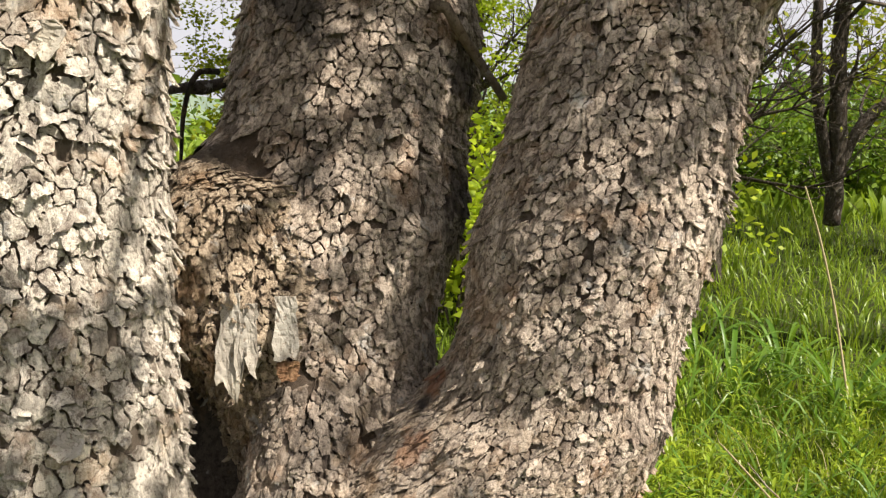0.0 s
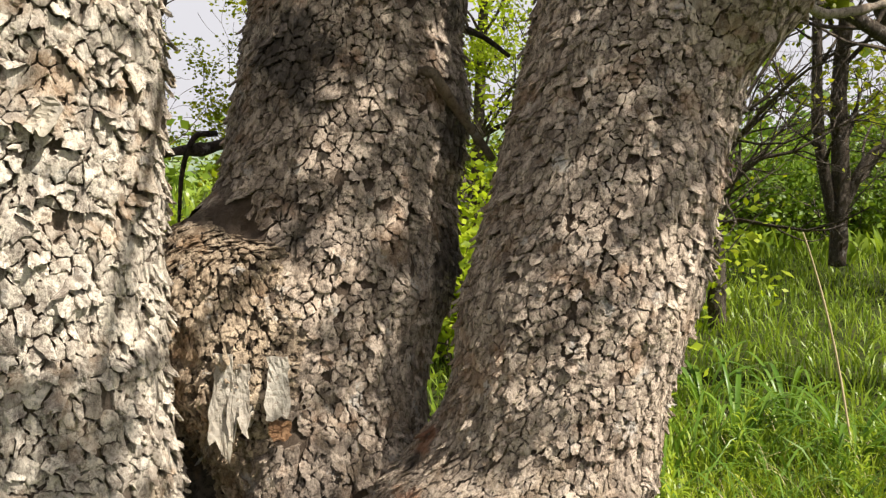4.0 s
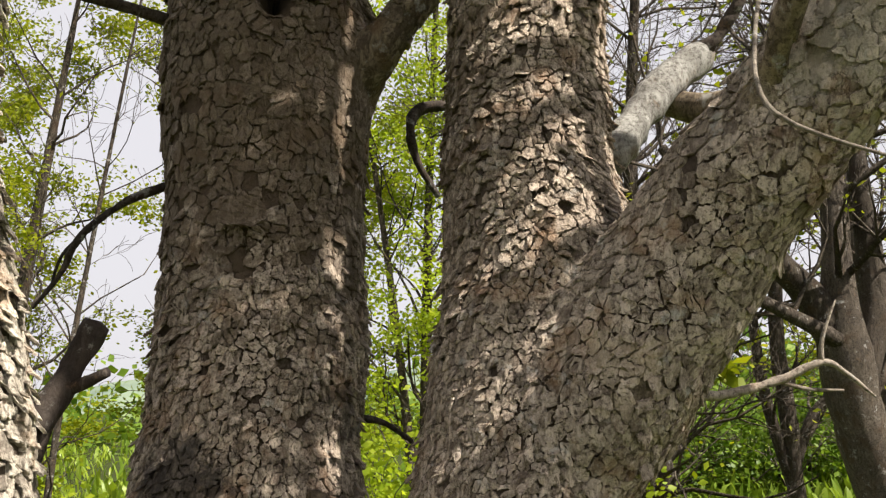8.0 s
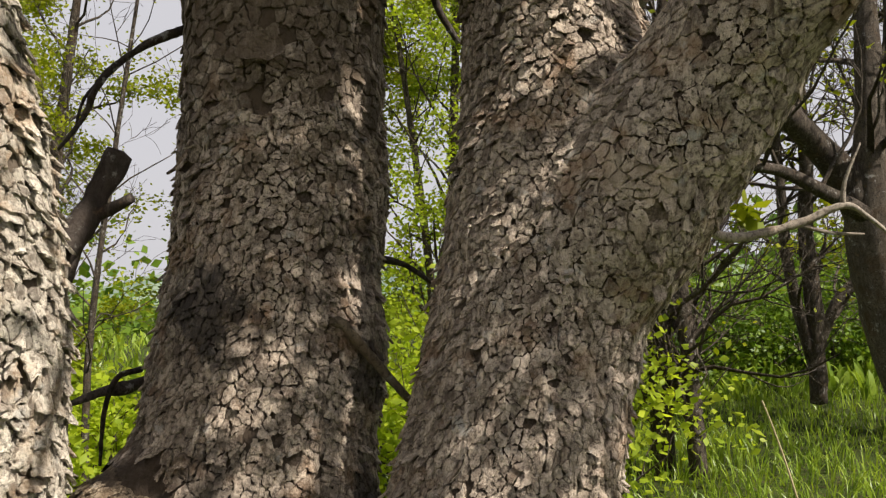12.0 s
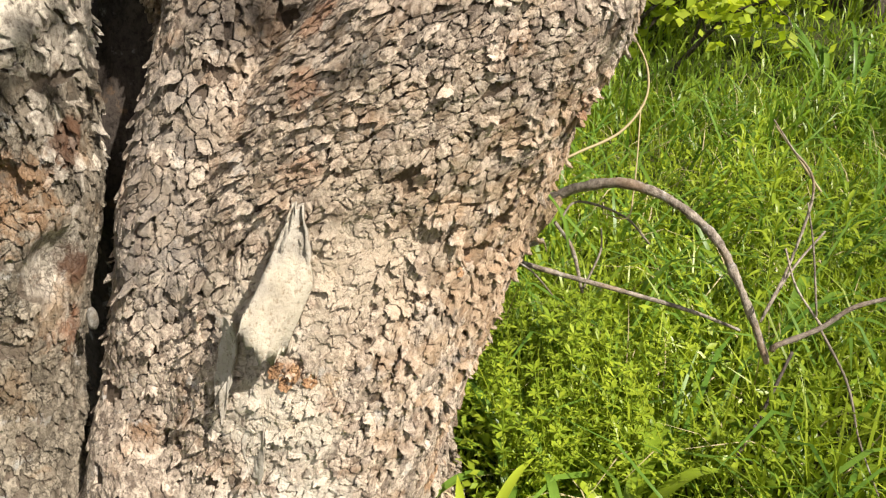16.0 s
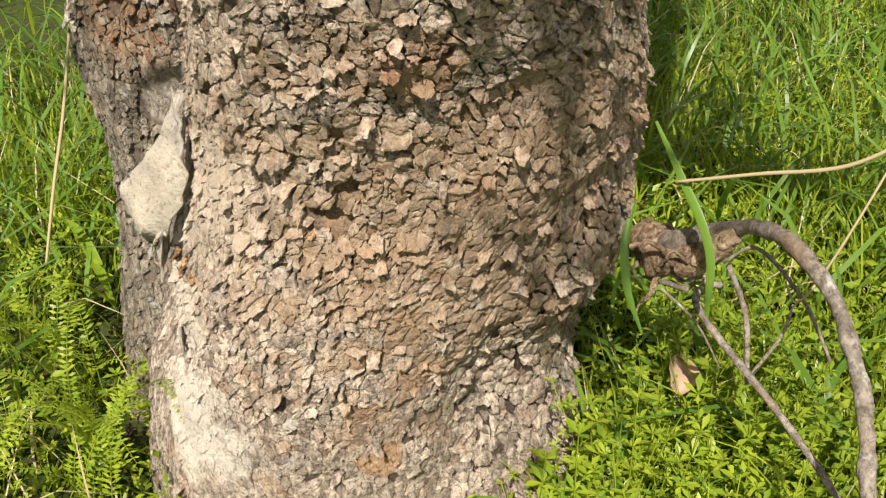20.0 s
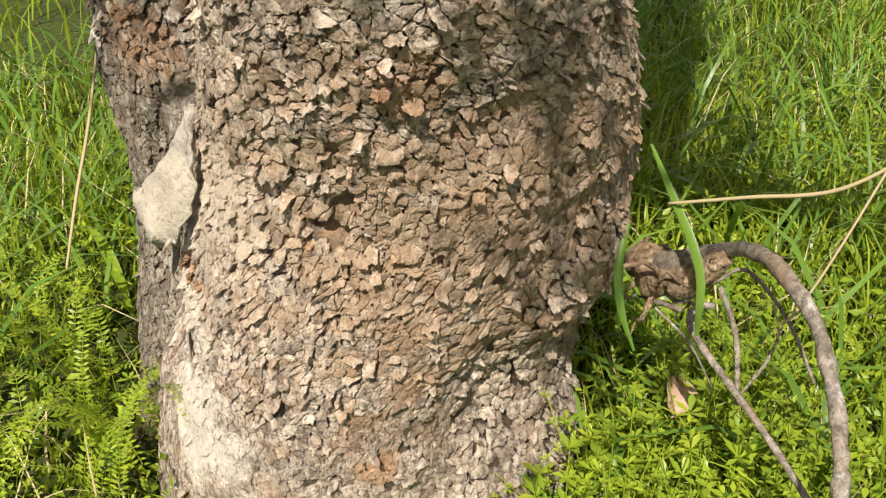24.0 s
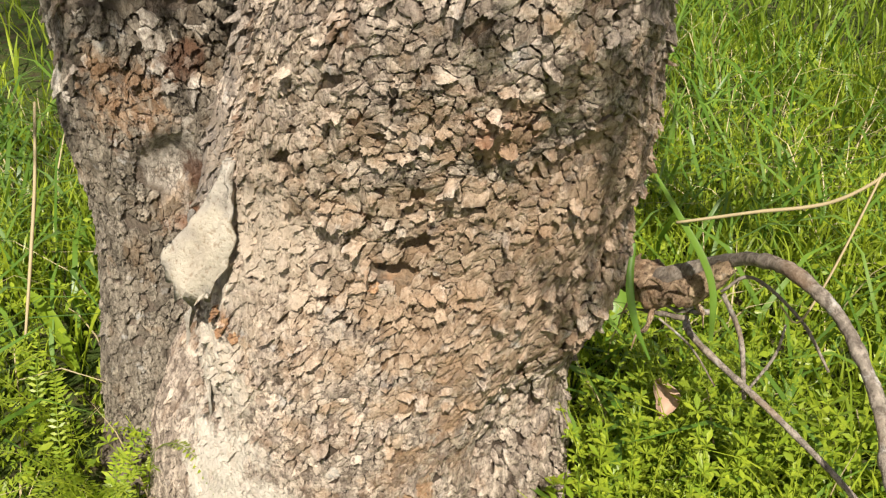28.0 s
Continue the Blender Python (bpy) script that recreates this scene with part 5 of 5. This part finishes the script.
background_tree("bare_tree", "tall bare tree with a dense haze of twigs", [stand(2.3, 8.6, 8.0, 0.6, 0.10), stand(2.6, 8.4, 7.5, -1.0, 0.07)], 37, 2, 2.0, 900, LEAF_YELLOW, 0.07, (2.2, 6, 6), group="bare trees")
background_tree("bare_tree", "tall bare tree with a dense haze of twigs", [stand(5.4, 9.5, 8.0, -0.8, 0.11), stand(6.2, 9.0, 7.0, 0.8, 0.08)], 38, 2, 2.0, 1500, LEAF_YELLOW, 0.08, (2.2, 6, 6), group="bare trees")


def bush(name, label, x, y, wide, high, leaves, material, size, seed, group):
    """A thicket of thin stems with leaves in uneven tufts."""
    rng = np.random.default_rng(seed)
    g = float(ground_z(np.array(x), np.array(y)))
    t = thing(name, label, "bush", group)
    rows = {}
    for _ in range(16):
        a = rng.uniform(0, 2 * np.pi)
        s = np.array([x + rng.normal(0, wide * 0.25), y + rng.normal(0, wide * 0.25), g - 0.05])
        grow(rng, rows, s, (np.cos(a) * 0.5, np.sin(a) * 0.5, 1.0), high * rng.uniform(0.6, 1.15), 0.022, 1, kids=(7,), wander=0.2)
    ls = [l for k in rows.values() for l in k]
    lines = np.array(ls)
    lines[:, :, 3] = np.maximum(lines[:, :, 3], 0.004)
    v, f = thin_tubes(lines)
    part("stem_mass", v, f, FAR_BARK, t, kind="stuff")
    e = np.array([q[:3] for l in ls for q in l[1:]])
    tuft = e[rng.integers(0, len(e), max(40, leaves // 22))]
    pick = tuft[rng.integers(0, len(tuft), leaves)] + rng.normal(0, 0.13 * wide, (leaves, 3)) * [1, 1, 0.8]
    pick[:, 2] = np.where(pick[:, 2] < g + 0.03, g + np.abs(pick[:, 2] - g) * 0.8 + 0.05, pick[:, 2])
    v, f = leaf_cloud(pick, size, rng, 0.45, 0.2, 0.6)
    part("foliage", v, f, material, t, kind="stuff")


DARK_BUSH, PALE_BUSH = "dense dark green bush at the meadow edge", "fresh light green bush in the meadow"
for k, (x, y, w, h, n) in enumerate([(3.8, 13.6, 1.6, 1.6, 4600), (5.0, 14.4, 1.8, 1.7, 4200), (6.3, 14.0, 1.7, 1.6, 3600), (8.0, 14.6, 2.0, 1.9, 3600), (2.6, 14.8, 1.7, 1.8, 4200)]):
    bush("bush", DARK_BUSH, x, y, w, h, n, LEAF_GREEN, 0.10, 50 + k, "dark bushes")
for k, (x, y, w, h, n) in enumerate([(0.35, 7.0, 1.3, 1.5, 6500), (-0.9, 8.2, 1.4, 1.4, 5000), (-2.4, 8.0, 1.3, 0.9, 4500), (-3.6, 8.6, 1.5, 1.1, 5000), (-5.2, 9.5, 1.8, 1.3, 5000), (1.3, 9.0, 1.4, 1.7, 4500)]):
    bush("bush", PALE_BUSH, x, y, w, h, n, LEAF_BRIGHT, 0.08, 70 + k, "light bushes")


def far_woods():
    """A far belt of trees round the meadow, with gaps of sky."""
    rng = np.random.default_rng(91)
    places = []
    for _ in range(70):
        a = rng.uniform(-1.0, 1.0)
        d = rng.uniform(26, 48)
        x, y = d * math.sin(a), d * math.cos(a)
        h = rng.uniform(2.0, 6.0)
        m = int(260 * rng.uniform(0.6, 1.3))
        q = rng.normal(size=(m, 3)) * [1.6, 1.6, h * 0.3]
        q[:, 2] = np.abs(q[:, 2]) * rng.uniform(0.5, 1.3, m)
        places.append(q + [x, y, float(ground_z(np.array(x), np.array(y)))])
    v, f = leaf_cloud(np.vstack(places), 0.45, rng, 0.5, 0.1, 0.7)
    tagged(part("far_woods", v, f, LEAF_GREEN, None, "far belt of green trees and bushes", kind="stuff"), category="woods")
    x = np.linspace(-420, 420, 90)
    h = 10 + 5 * np.sin(x * 0.011 + 1) + 2.5 * np.sin(x * 0.043) + 1.2 * np.sin(x * 0.11)
    v = np.vstack([np.stack([x, 330 + 0 * x, h], 1), np.stack([x, 300 + 0 * x, 0 * x - 1], 1)])
    i = np.arange(89)
    tagged(part("backdrop", v, [np.stack([i + 90, i + 91, i + 1, i], 1)], HILL, None, "low hazy wooded hill on the horizon"), category="hill", kind="structure")


far_woods()


# ---- the fallen dead branch in the grass ----
fallen = thing("fallen_branch", "grey dead fallen branch with bare twigs in tall grass", "branch")
branch("limb", fallen, [(*q[:3], q[3] * 0.74) for q in FALL], TWIG_PALE, "arching grey dead limb", 14, 0.30, 21, 0.007)
for k, l in enumerate((FALL2, FALL3, FALL4, FALL5, FALL6, FALL7, STICK, STICK2, STICK3, STICK4, STICK5, DTW)):
    branch("twig", fallen, [(*q[:3], q[3] * 0.62) for q in l], TWIG if l is DTW else TWIG_PALE, "", 7, 0.15, 22 + k, 0.012)
ROTTEN = bark_material("rotten_wood", (0.70, 0.52, 0.34), (0.52, 0.33, 0.19), (0.09, 0.055, 0.035), (), 0.4, 0.010, 0.0)
v, f = tube([(0.09, 2.245, 0.385, 0.012), (0.115, 2.243, 0.39, 0.026), (0.17, 2.240, 0.405, 0.036), (0.24, 2.243, 0.42, 0.032), (0.30, 2.252, 0.465, 0.024), (0.335, 2.258, 0.515, 0.019)], 0.005, 26, 0.30, 8)
v = v + (vnoise(v * [0.5, 1, 1], 90.0, 5) * 0.008 + vnoise(v, 45.0, 6) * 0.008)[:, None] * [0.3, 1, 1]
part("rotten_butt", v, f, ROTTEN, fallen, "crumbling orange-brown broken butt end")
splinter_rng = np.random.default_rng(17)
for k in range(16):
    p = np.array([splinter_rng.uniform(0.09, 0.30), 2.243, 0.40]) + splinter_rng.normal(0, 0.018, 3)
    w = np.array([-0.03 + splinter_rng.normal(0, 0.045), splinter_rng.normal(-0.02, 0.03), splinter_rng.normal(-0.01, 0.03)])
    rows = [(*p, 0.006), (*(p + 0.5 * w + splinter_rng.normal(0, 0.008, 3)), 0.005), (*(p + w), 0.0025), (*(p + 1.3 * w + [0, 0, -0.02]), 0.001)]
    branch("splinter", fallen, rows, ROTTEN if k % 3 else TWIG_PALE, "", 6, 0.4, k, 0.008)


def stalk(rows, label, seed):
    v, f = tube([(*q[:3], q[3] * 0.5) for q in rows], 0.015, 6, 0.1, seed)
    tagged(part("dry_stalk", v, f, DRY, None, label), category="stalk", group="dry stalks")


for k, l in enumerate((VINE, VINE2, STALK1, STALK2, STALK3)):
    stalk(l, "thin straw-coloured dry stem among the grass", k)
r = np.random.default_rng(3)
u, w = np.meshgrid(np.linspace(-1, 1, 7), np.linspace(0, 1, 8), indexing="ij")
v = np.stack([u * 0.035 * np.sin(np.pi * (w * 0.92 + 0.05)), w * 0.10 - 0.05, 0.018 * u ** 2 + 0.02 * np.sin(w * 4) + r.normal(0, 0.003, u.shape)], -1).reshape(-1, 3)
i, j = np.meshgrid(np.arange(6), np.arange(7), indexing="ij")
q = np.stack([i * 8 + j, (i + 1) * 8 + j, (i + 1) * 8 + j + 1, i * 8 + j + 1], -1).reshape(-1, 4)
dead_leaf = part("dead_leaf", v @ np.array(pose(0, 0, 0, 35, 20, 60).to_3x3()).T + [0.137, 2.36, 0.045], [q], DEAD_LEAF, None, "curled brown dead leaf lying on the grass")
tagged(dead_leaf, category="leaf")


# ---- grass and weeds ----
def blades(x, y, height, width, rng, lean=(0.15, 0.75), sink=0.02):
    """Many grass blades: each bends over to its own side and narrows to a point."""
    n = len(x)
    g = ground_z(x, y) - sink
    base = np.stack([x, y, g], 1)
    a = rng.uniform(0, 2 * np.pi, n)
    d = np.stack([np.cos(a), np.sin(a), np.zeros(n)], 1)
    t = a + np.pi / 2 + rng.normal(0, 0.5, n)
    side = np.stack([np.cos(t), np.sin(t), rng.normal(0, 0.15, n)], 1)
    l = rng.uniform(*lean, n)[:, None]
    h = height[:, None]
    out = []
    for s, w in ((0, 0.7), (0.36, 1.0), (0.72, 0.75)):
        p = base + np.array([0, 0, 1.0]) * h * s * (1 - 0.42 * l * s) + d * h * l * s ** 1.8
        out += [p - side * (width * w / 2)[:, None], p + side * (width * w / 2)[:, None]]
    out.append(base + np.array([0, 0, 1.0]) * h * (1 - 0.55 * l) + d * h * l * 1.05)
    v = np.stack(out, 1).reshape(-1, 3)
    i = np.arange(n)[:, None] * 7
    return v, [np.vstack([i + [0, 1, 3, 2], i + [2, 3, 5, 4]]), i + [4, 5, 6]]


def free_of_trunk(x, y, margin=0.0):
    return (np.hypot(x + 0.16, y - 1.74) > 0.36 + margin) & (np.hypot(x + 0.68, y - 1.46) > 0.18 + margin) & (np.hypot(x + 0.11, y - 1.97) > 0.25 + margin) & (np.hypot(x - 0.68, y - 1.82) > 0.13)


def meadow():
    rng = np.random.default_rng(61)
    n = 52000
    x, y = rng.uniform(-3.2, 3.4, n), rng.uniform(0.5, 5.6, n)
    k = free_of_trunk(x, y) & (rng.random(n) < np.clip(1.25 - 0.2 * np.hypot(x - 0.2, y - 2.2), 0.35, 1))
    x, y = x[k], y[k]
    patch = 0.75 + 0.45 * vnoise(np.stack([x, y, 0 * x], 1), 1.4, 7)
    h = rng.uniform(0.12, 0.38, len(x)) * patch
    h = np.where(rng.random(len(x)) < 0.06, h * 1.5, h)
    foot = np.hypot((x + 0.05) / 0.85, (y - 1.5) / 0.65)
    h = h * np.where(y < 2.0, np.clip(foot - 0.35, 0.28, 1.0), 1.0)
    v, f = blades(x, y, h, rng.uniform(0.004, 0.0105, len(x)), rng)
    tagged(part("near_grass", v, f, GRASS, None, "lush bright green meadow grass round the tree", kind="stuff"), category="grass")
    n = 3200
    x, y = rng.uniform(-3.0, 3.2, n), rng.uniform(0.6, 5.4, n)
    k = free_of_trunk(x, y, 0.05) & ((y > 2.0) | (np.hypot((x + 0.05) / 0.85, (y - 1.5) / 0.65) > 1.0))
    v, f = blades(x[k], y[k], rng.uniform(0.30, 0.62, n)[k], rng.uniform(0.010, 0.018, n)[k], rng, (0.45, 1.05))
    tagged(part("broad_grass", v, f, LANCE, None, "long broad arching green grass blades", kind="stuff"), category="grass")
    n = 1500
    x, y = rng.uniform(-3.0, 3.2, n), rng.uniform(0.6, 5.4, n)
    k = free_of_trunk(x, y, 0.03)
    v, f = blades(x[k], y[k], rng.uniform(0.2, 0.45, n)[k], rng.uniform(0.003, 0.006, n)[k], rng, (0.3, 1.1))
    tagged(part("dry_grass", v, f, DRY, None, "thin straw-coloured dry grass blades", kind="stuff"), category="grass")
    n = 38000
    x, y = rng.uniform(-7, 10, n), 4.8 + 11 * rng.random(n) ** 1.3
    patch = 0.8 + 0.4 * vnoise(np.stack([x, y, 0 * x], 1), 0.7, 9)
    v, f = blades(x, y, rng.uniform(0.18, 0.45, n) * patch, rng.uniform(0.008, 0.019, n), rng)
    tagged(part("meadow_grass", v, f, GRASS_FAR, None, "tall yellow-green meadow grass, darkened for shade", kind="stuff"), category="grass")
    n = 16000
    x, y = rng.uniform(-9, 10, n), rng.uniform(-7, 6, n)
    k = (x < -3.1) | (x > 3.3) | (y < 0.6)
    v, f = blades(x[k], y[k], rng.uniform(0.16, 0.42, n)[k], rng.uniform(0.008, 0.018, n)[k], rng)
    tagged(part("outer_grass", v, f, GRASS, None, "green meadow grass away from the tree", kind="stuff"), category="grass")
    n = 13000
    a, d = rng.uniform(-1.0, 1.0, n), 13 + 40 * rng.random(n) ** 1.5
    v, f = blades(d * np.sin(a), d * np.cos(a), rng.uniform(0.3, 0.6, n), rng.uniform(0.04, 0.10, n), rng)
    tagged(part("far_grass", v, f, GRASS_FAR, None, "far meadow grass in shade-darkened green", kind="stuff"), category="grass")


meadow()


def whorled_weeds():
    """Low weeds with rings of small narrow leaves up their stems."""
    rng = np.random.default_rng(62)
    n = 1500
    x, y = rng.uniform(-2.0, 2.6, n), rng.uniform(0.8, 4.2, n)
    dense = rng.random(n) < 0.38
    # a thick stand at the shaded foot of the tree, up against its bark
    a, d = rng.uniform(-1.15, 1.4, n), 0.36 + 0.42 * rng.random(n) ** 1.3
    x, y = np.where(dense, -0.08 + d * np.cos(a), x), np.where(dense, 1.95 + d * np.sin(a), y)
    k = free_of_trunk(x, y, 0.02)
    x, y, dense = x[k], y[k], dense[k]
    g = ground_z(x, y)
    stems, pos, way = [], [], []
    for i in range(len(x)):
        h = rng.uniform(0.12, 0.30) * (1.45 if dense[i] and y[i] > 1.9 else 0.75 if dense[i] else 1.0)
        h = h * rng.uniform(0.6, 1.15)
        top = np.array([rng.normal(0, 0.085), rng.normal(0, 0.085), h])
        leaf = rng.uniform(0.010, 0.032)
        b = np.array([x[i], y[i], g[i] - 0.01])
        stems.append(tube([(*b, 0.0016), (*(b + top * [0.3, 0.3, 0.5]), 0.0014), (*(b + top), 0.001)], 0.2, 3, 0, 0, False))
        for s in np.arange(0.2, 1.01, 0.030 / h + 0.06):
            c = b + top * [s, s, s]
            m = 6
            aa = rng.uniform(0, 6.3) + np.arange(m) * 2 * np.pi / m
            pos.append(np.repeat(c[None], m, 0))
            way.append(np.stack([np.cos(aa), np.sin(aa), rng.uniform(-0.3, 0.9, m)], 1) * (leaf * rng.uniform(0.5, 1.2, m))[:, None])
    p, w = np.vstack(pos), np.vstack(way)
    side = np.cross(w, [0, 0, 1.0]) * 0.21
    mid = p + w * 0.6 + [0, 0, 0.002]
    v = np.stack([p, mid + side, p + w, mid - side], 1).reshape(-1, 3)
    i = np.arange(len(p))[:, None] * 4
    vs, fs = join(stems + [(v, [np.vstack([i + [0, 1, 2], i + [0, 2, 3]])])])
    tagged(part("whorled_weeds", vs, fs, WEED, None, "bright green low weeds with whorled leaves", kind="stuff"), category="weeds")
    n = 24000
    x, y = rng.normal(0.7, 1.1, n), rng.normal(2.4, 1.0, n)
    k = free_of_trunk(x, y, 0.02) & (y > 0.6)
    tuft = 0.09 + 0.12 * vnoise(np.stack([x, y, 0 * x], 1), 3.0, 5)
    c = np.stack([x, y, ground_z(x, y) + 0.02 + rng.random(n) * np.clip(tuft, 0.03, 1) * 1.6], 1)[k]
    v, f = leaf_cloud(c, 0.030, rng, 0.5, -0.25, 0.45)
    tagged(part("low_weeds", v, f, WEED, None, "small broad leaves of low green weeds", kind="stuff"), category="weeds")


whorled_weeds()


def long_leaf(rows, fold=0.25):
    """A long folded leaf along rows of (x, y, z, half width)."""
    c, w = spline(rows, 0.02)
    t, n, b = frames_of(c)
    side = np.cross(t, [0, 0, 1.0])
    side /= np.linalg.norm(side, axis=1)[:, None] + 1e-9
    up = np.cross(side, t)
    l = c + side * w[:, None] + up * (w * fold)[:, None]
    r = c - side * w[:, None] + up * (w * fold)[:, None]
    m = len(c)
    i = np.arange(m - 1)
    return np.vstack([l, c, r]), [np.vstack([np.stack([i, i + 1, m + i + 1, m + i], 1), np.stack([m + i, m + i + 1, 2 * m + i + 1, 2 * m + i], 1)])]


def lance_plant(x, y, count, length, seed):
    rng = np.random.default_rng(seed)
    g = float(ground_z(np.array(x), np.array(y)))
    t = thing("broadleaf_grass", "clump of broad lance-shaped bright green grass leaves", "plant", "broadleaf grasses")
    for k in range(count):
        a = rng.uniform(0, 2 * np.pi)
        d = np.array([math.cos(a), math.sin(a), 0])
        h = length * rng.uniform(0.7, 1.2)
        b = np.array([x, y, g]) + d * 0.01
        rise = rng.uniform(0.5, 0.9)
        w = 0.013 * rng.uniform(0.7, 1.3)
        rows = [(*b, w * 0.35), (*(b + d * h * 0.25 + [0, 0, h * rise * 0.6]), w), (*(b + d * h * 0.62 + [0, 0, h * rise * 0.85]), w * 0.9), (*(b + d * h * 1.0 + [0, 0, h * rise * 0.62]), w * 0.1)]
        v, f = long_leaf(rows)
        part("leaf", v, f, LANCE, t)


for k, (x, y) in enumerate(LANCE_AT):
    lance_plant(x, y, 7 if y < 4 else 16, 0.30 if y < 4 else 0.62, 100 + k)
for k, l in enumerate((LONG1, LONG2)):
    v, f = long_leaf([(*q[:3], q[3] * 0.62) for q in l], 0.5)
    tagged(part("grass_leaf", v, f, LANCE, None, "single broad green grass leaf bending over"), category="grass leaf", group="single grass leaves")


def feather_plant(x, y, count, reach, seed):
    """A low plant of feathery leaves: pairs of small leaflets along each arching rib."""
    rng = np.random.default_rng(seed)
    g = float(ground_z(np.array(x), np.array(y)))
    t = thing("vetch_plant", "low feathery plant with paired green leaflets at the tree foot", "plant", "feathery plants")
    for _ in range(count):
        a = rng.uniform(0, 2 * np.pi)
        d = np.array([math.cos(a), math.sin(a), 0.0])
        h = reach * rng.uniform(0.6, 1.2)
        b = np.array([x, y, g]) + rng.normal(0, 0.035, 3) * [1, 1, 0]
        rib = [(*b, 0.0014), (*(b + d * h * 0.25 + [0, 0, h * 0.75]), 0.0012), (*(b + d * h * 0.65 + [0, 0, h * 1.05]), 0.001), (*(b + d * h * 1.0 + [0, 0, h * 0.9]), 0.0006)]
        c, r = spline(rib, 0.012)
        way, n, side = frames_of(c)
        leaf = [tube(rib, 0.03, 4, 0, 0, False)]
        for k in range(len(c) // 4, len(c)):
            for e in (-1, 1):
                out = np.cross(way[k], [0, 0, 1.0])
                out = e * out / (np.linalg.norm(out) + 1e-9) + 0.35 * way[k] + rng.normal(0, 0.12, 3)
                l = 0.026 * (1.1 - 0.55 * k / len(c)) * rng.uniform(0.8, 1.15)
                m = c[k] + out * l * 0.5
                leaf.append((np.array([c[k], m + way[k] * l * 0.20, c[k] + out * l, m - way[k] * l * 0.20]), [np.array([[0, 1, 2], [0, 2, 3]])]))
        part("frond", *join(leaf), WEED, t)


for k, (x, y, n, reach) in enumerate([(-0.40, 1.22, 13, 0.30), (-0.26, 1.17, 8, 0.22), (-0.62, 1.18, 9, 0.30), (-0.85, 1.05, 8, 0.28), (-0.45, 0.98, 8, 0.26)]):
    feather_plant(x, y, n, reach, 300 + k)


def broad_plant(x, y, leaves):
    """A young plant with a few broad pointed leaves. leaves: heading in degrees, length, rise, half width."""
    g = float(ground_z(np.array(x), np.array(y)))
    t = thing("broadleaf_weed", "young weed with broad pointed bright green leaves", "plant", "broad-leaved weeds")
    for turn, l, rise, w in leaves:
        d = np.array([math.cos(radians(turn)), math.sin(radians(turn)), 0.0])
        b = np.array([x, y, g + 0.02])
        v, f = long_leaf([(*b, 0.004), (*(b + d * l * 0.3 + [0, 0, l * rise * 0.6]), w), (*(b + d * l * 0.65 + [0, 0, l * rise * 0.95]), w * 0.85), (*(b + d * l + [0, 0, l * rise]), 0.001)], 0.3)
        part("leaf", v, f, WEED, t)


broad_plant(0.56, 1.87, [(68, 0.32, 0.70, 0.024), (17, 0.24, 0.95, 0.020), (-17, 0.25, 0.85, 0.020), (150, 0.16, 0.9, 0.014)])
broad_plant(0.23, 1.68, [(45, 0.17, 1.3, 0.013), (33, 0.29, 0.75, 0.014), (105, 0.20, 1.0, 0.013), (62, 0.27, 0.95, 0.013)])
broad_plant(-0.95, 1.30, [(80, 0.2, 1.3, 0.016), (200, 0.22, 0.9, 0.016), (310, 0.2, 0.8, 0.015)])
broad_plant(0.95, 2.9, [(20, 0.22, 1.0, 0.016), (140, 0.24, 0.8, 0.016), (260, 0.2, 0.7, 0.015)])


def tall_weed(x, y, high, seed):
    """An upright weed: a stem with narrow leaves turning up round it."""
    rng = np.random.default_rng(seed)
    g = float(ground_z(np.array(x), np.array(y)))
    t = thing("tall_weed", "upright green weed with narrow pointed leaves in the meadow", "plant", "tall weeds")
    lean = rng.normal(0, 0.06, 2)
    top = np.array([x + lean[0], y + lean[1], g + high])
    v, f = tube([(x, y, g - 0.02, 0.003), (x + 0.4 * lean[0], y + 0.4 * lean[1], g + 0.5 * high, 0.0025), (*top, 0.0015)], 0.05, 5, 0, 0)
    part("stem", v, f, WEED, t)
    leaves = []
    for k in range(int(high * 60)):
        u = 0.2 + 0.8 * k / (high * 60)
        a = 2.4 * k + rng.normal(0, 0.3)
        d = np.array([math.cos(a), math.sin(a), 0.0])
        l = (0.05 + 0.06 * math.sin(math.pi * min(u, 0.95))) * rng.uniform(0.8, 1.2)
        b = np.array([x + u * lean[0], y + u * lean[1], g + u * high])
        up = 0.9 * u + rng.uniform(-0.2, 0.3)
        leaves.append(long_leaf([(*b, 0.002), (*(b + d * l * 0.45 + [0, 0, l * up * 0.6]), 0.0075), (*(b + d * l + [0, 0, l * (up - 0.35)]), 0.0008)], 0.3))
    part("foliage", *join(leaves), WEED, t)


weed_rng = np.random.default_rng(77)
for k in range(26):
    tall_weed(weed_rng.uniform(0.85, 2.3), weed_rng.uniform(2.7, 4.6), weed_rng.uniform(0.28, 0.52), 400 + k)
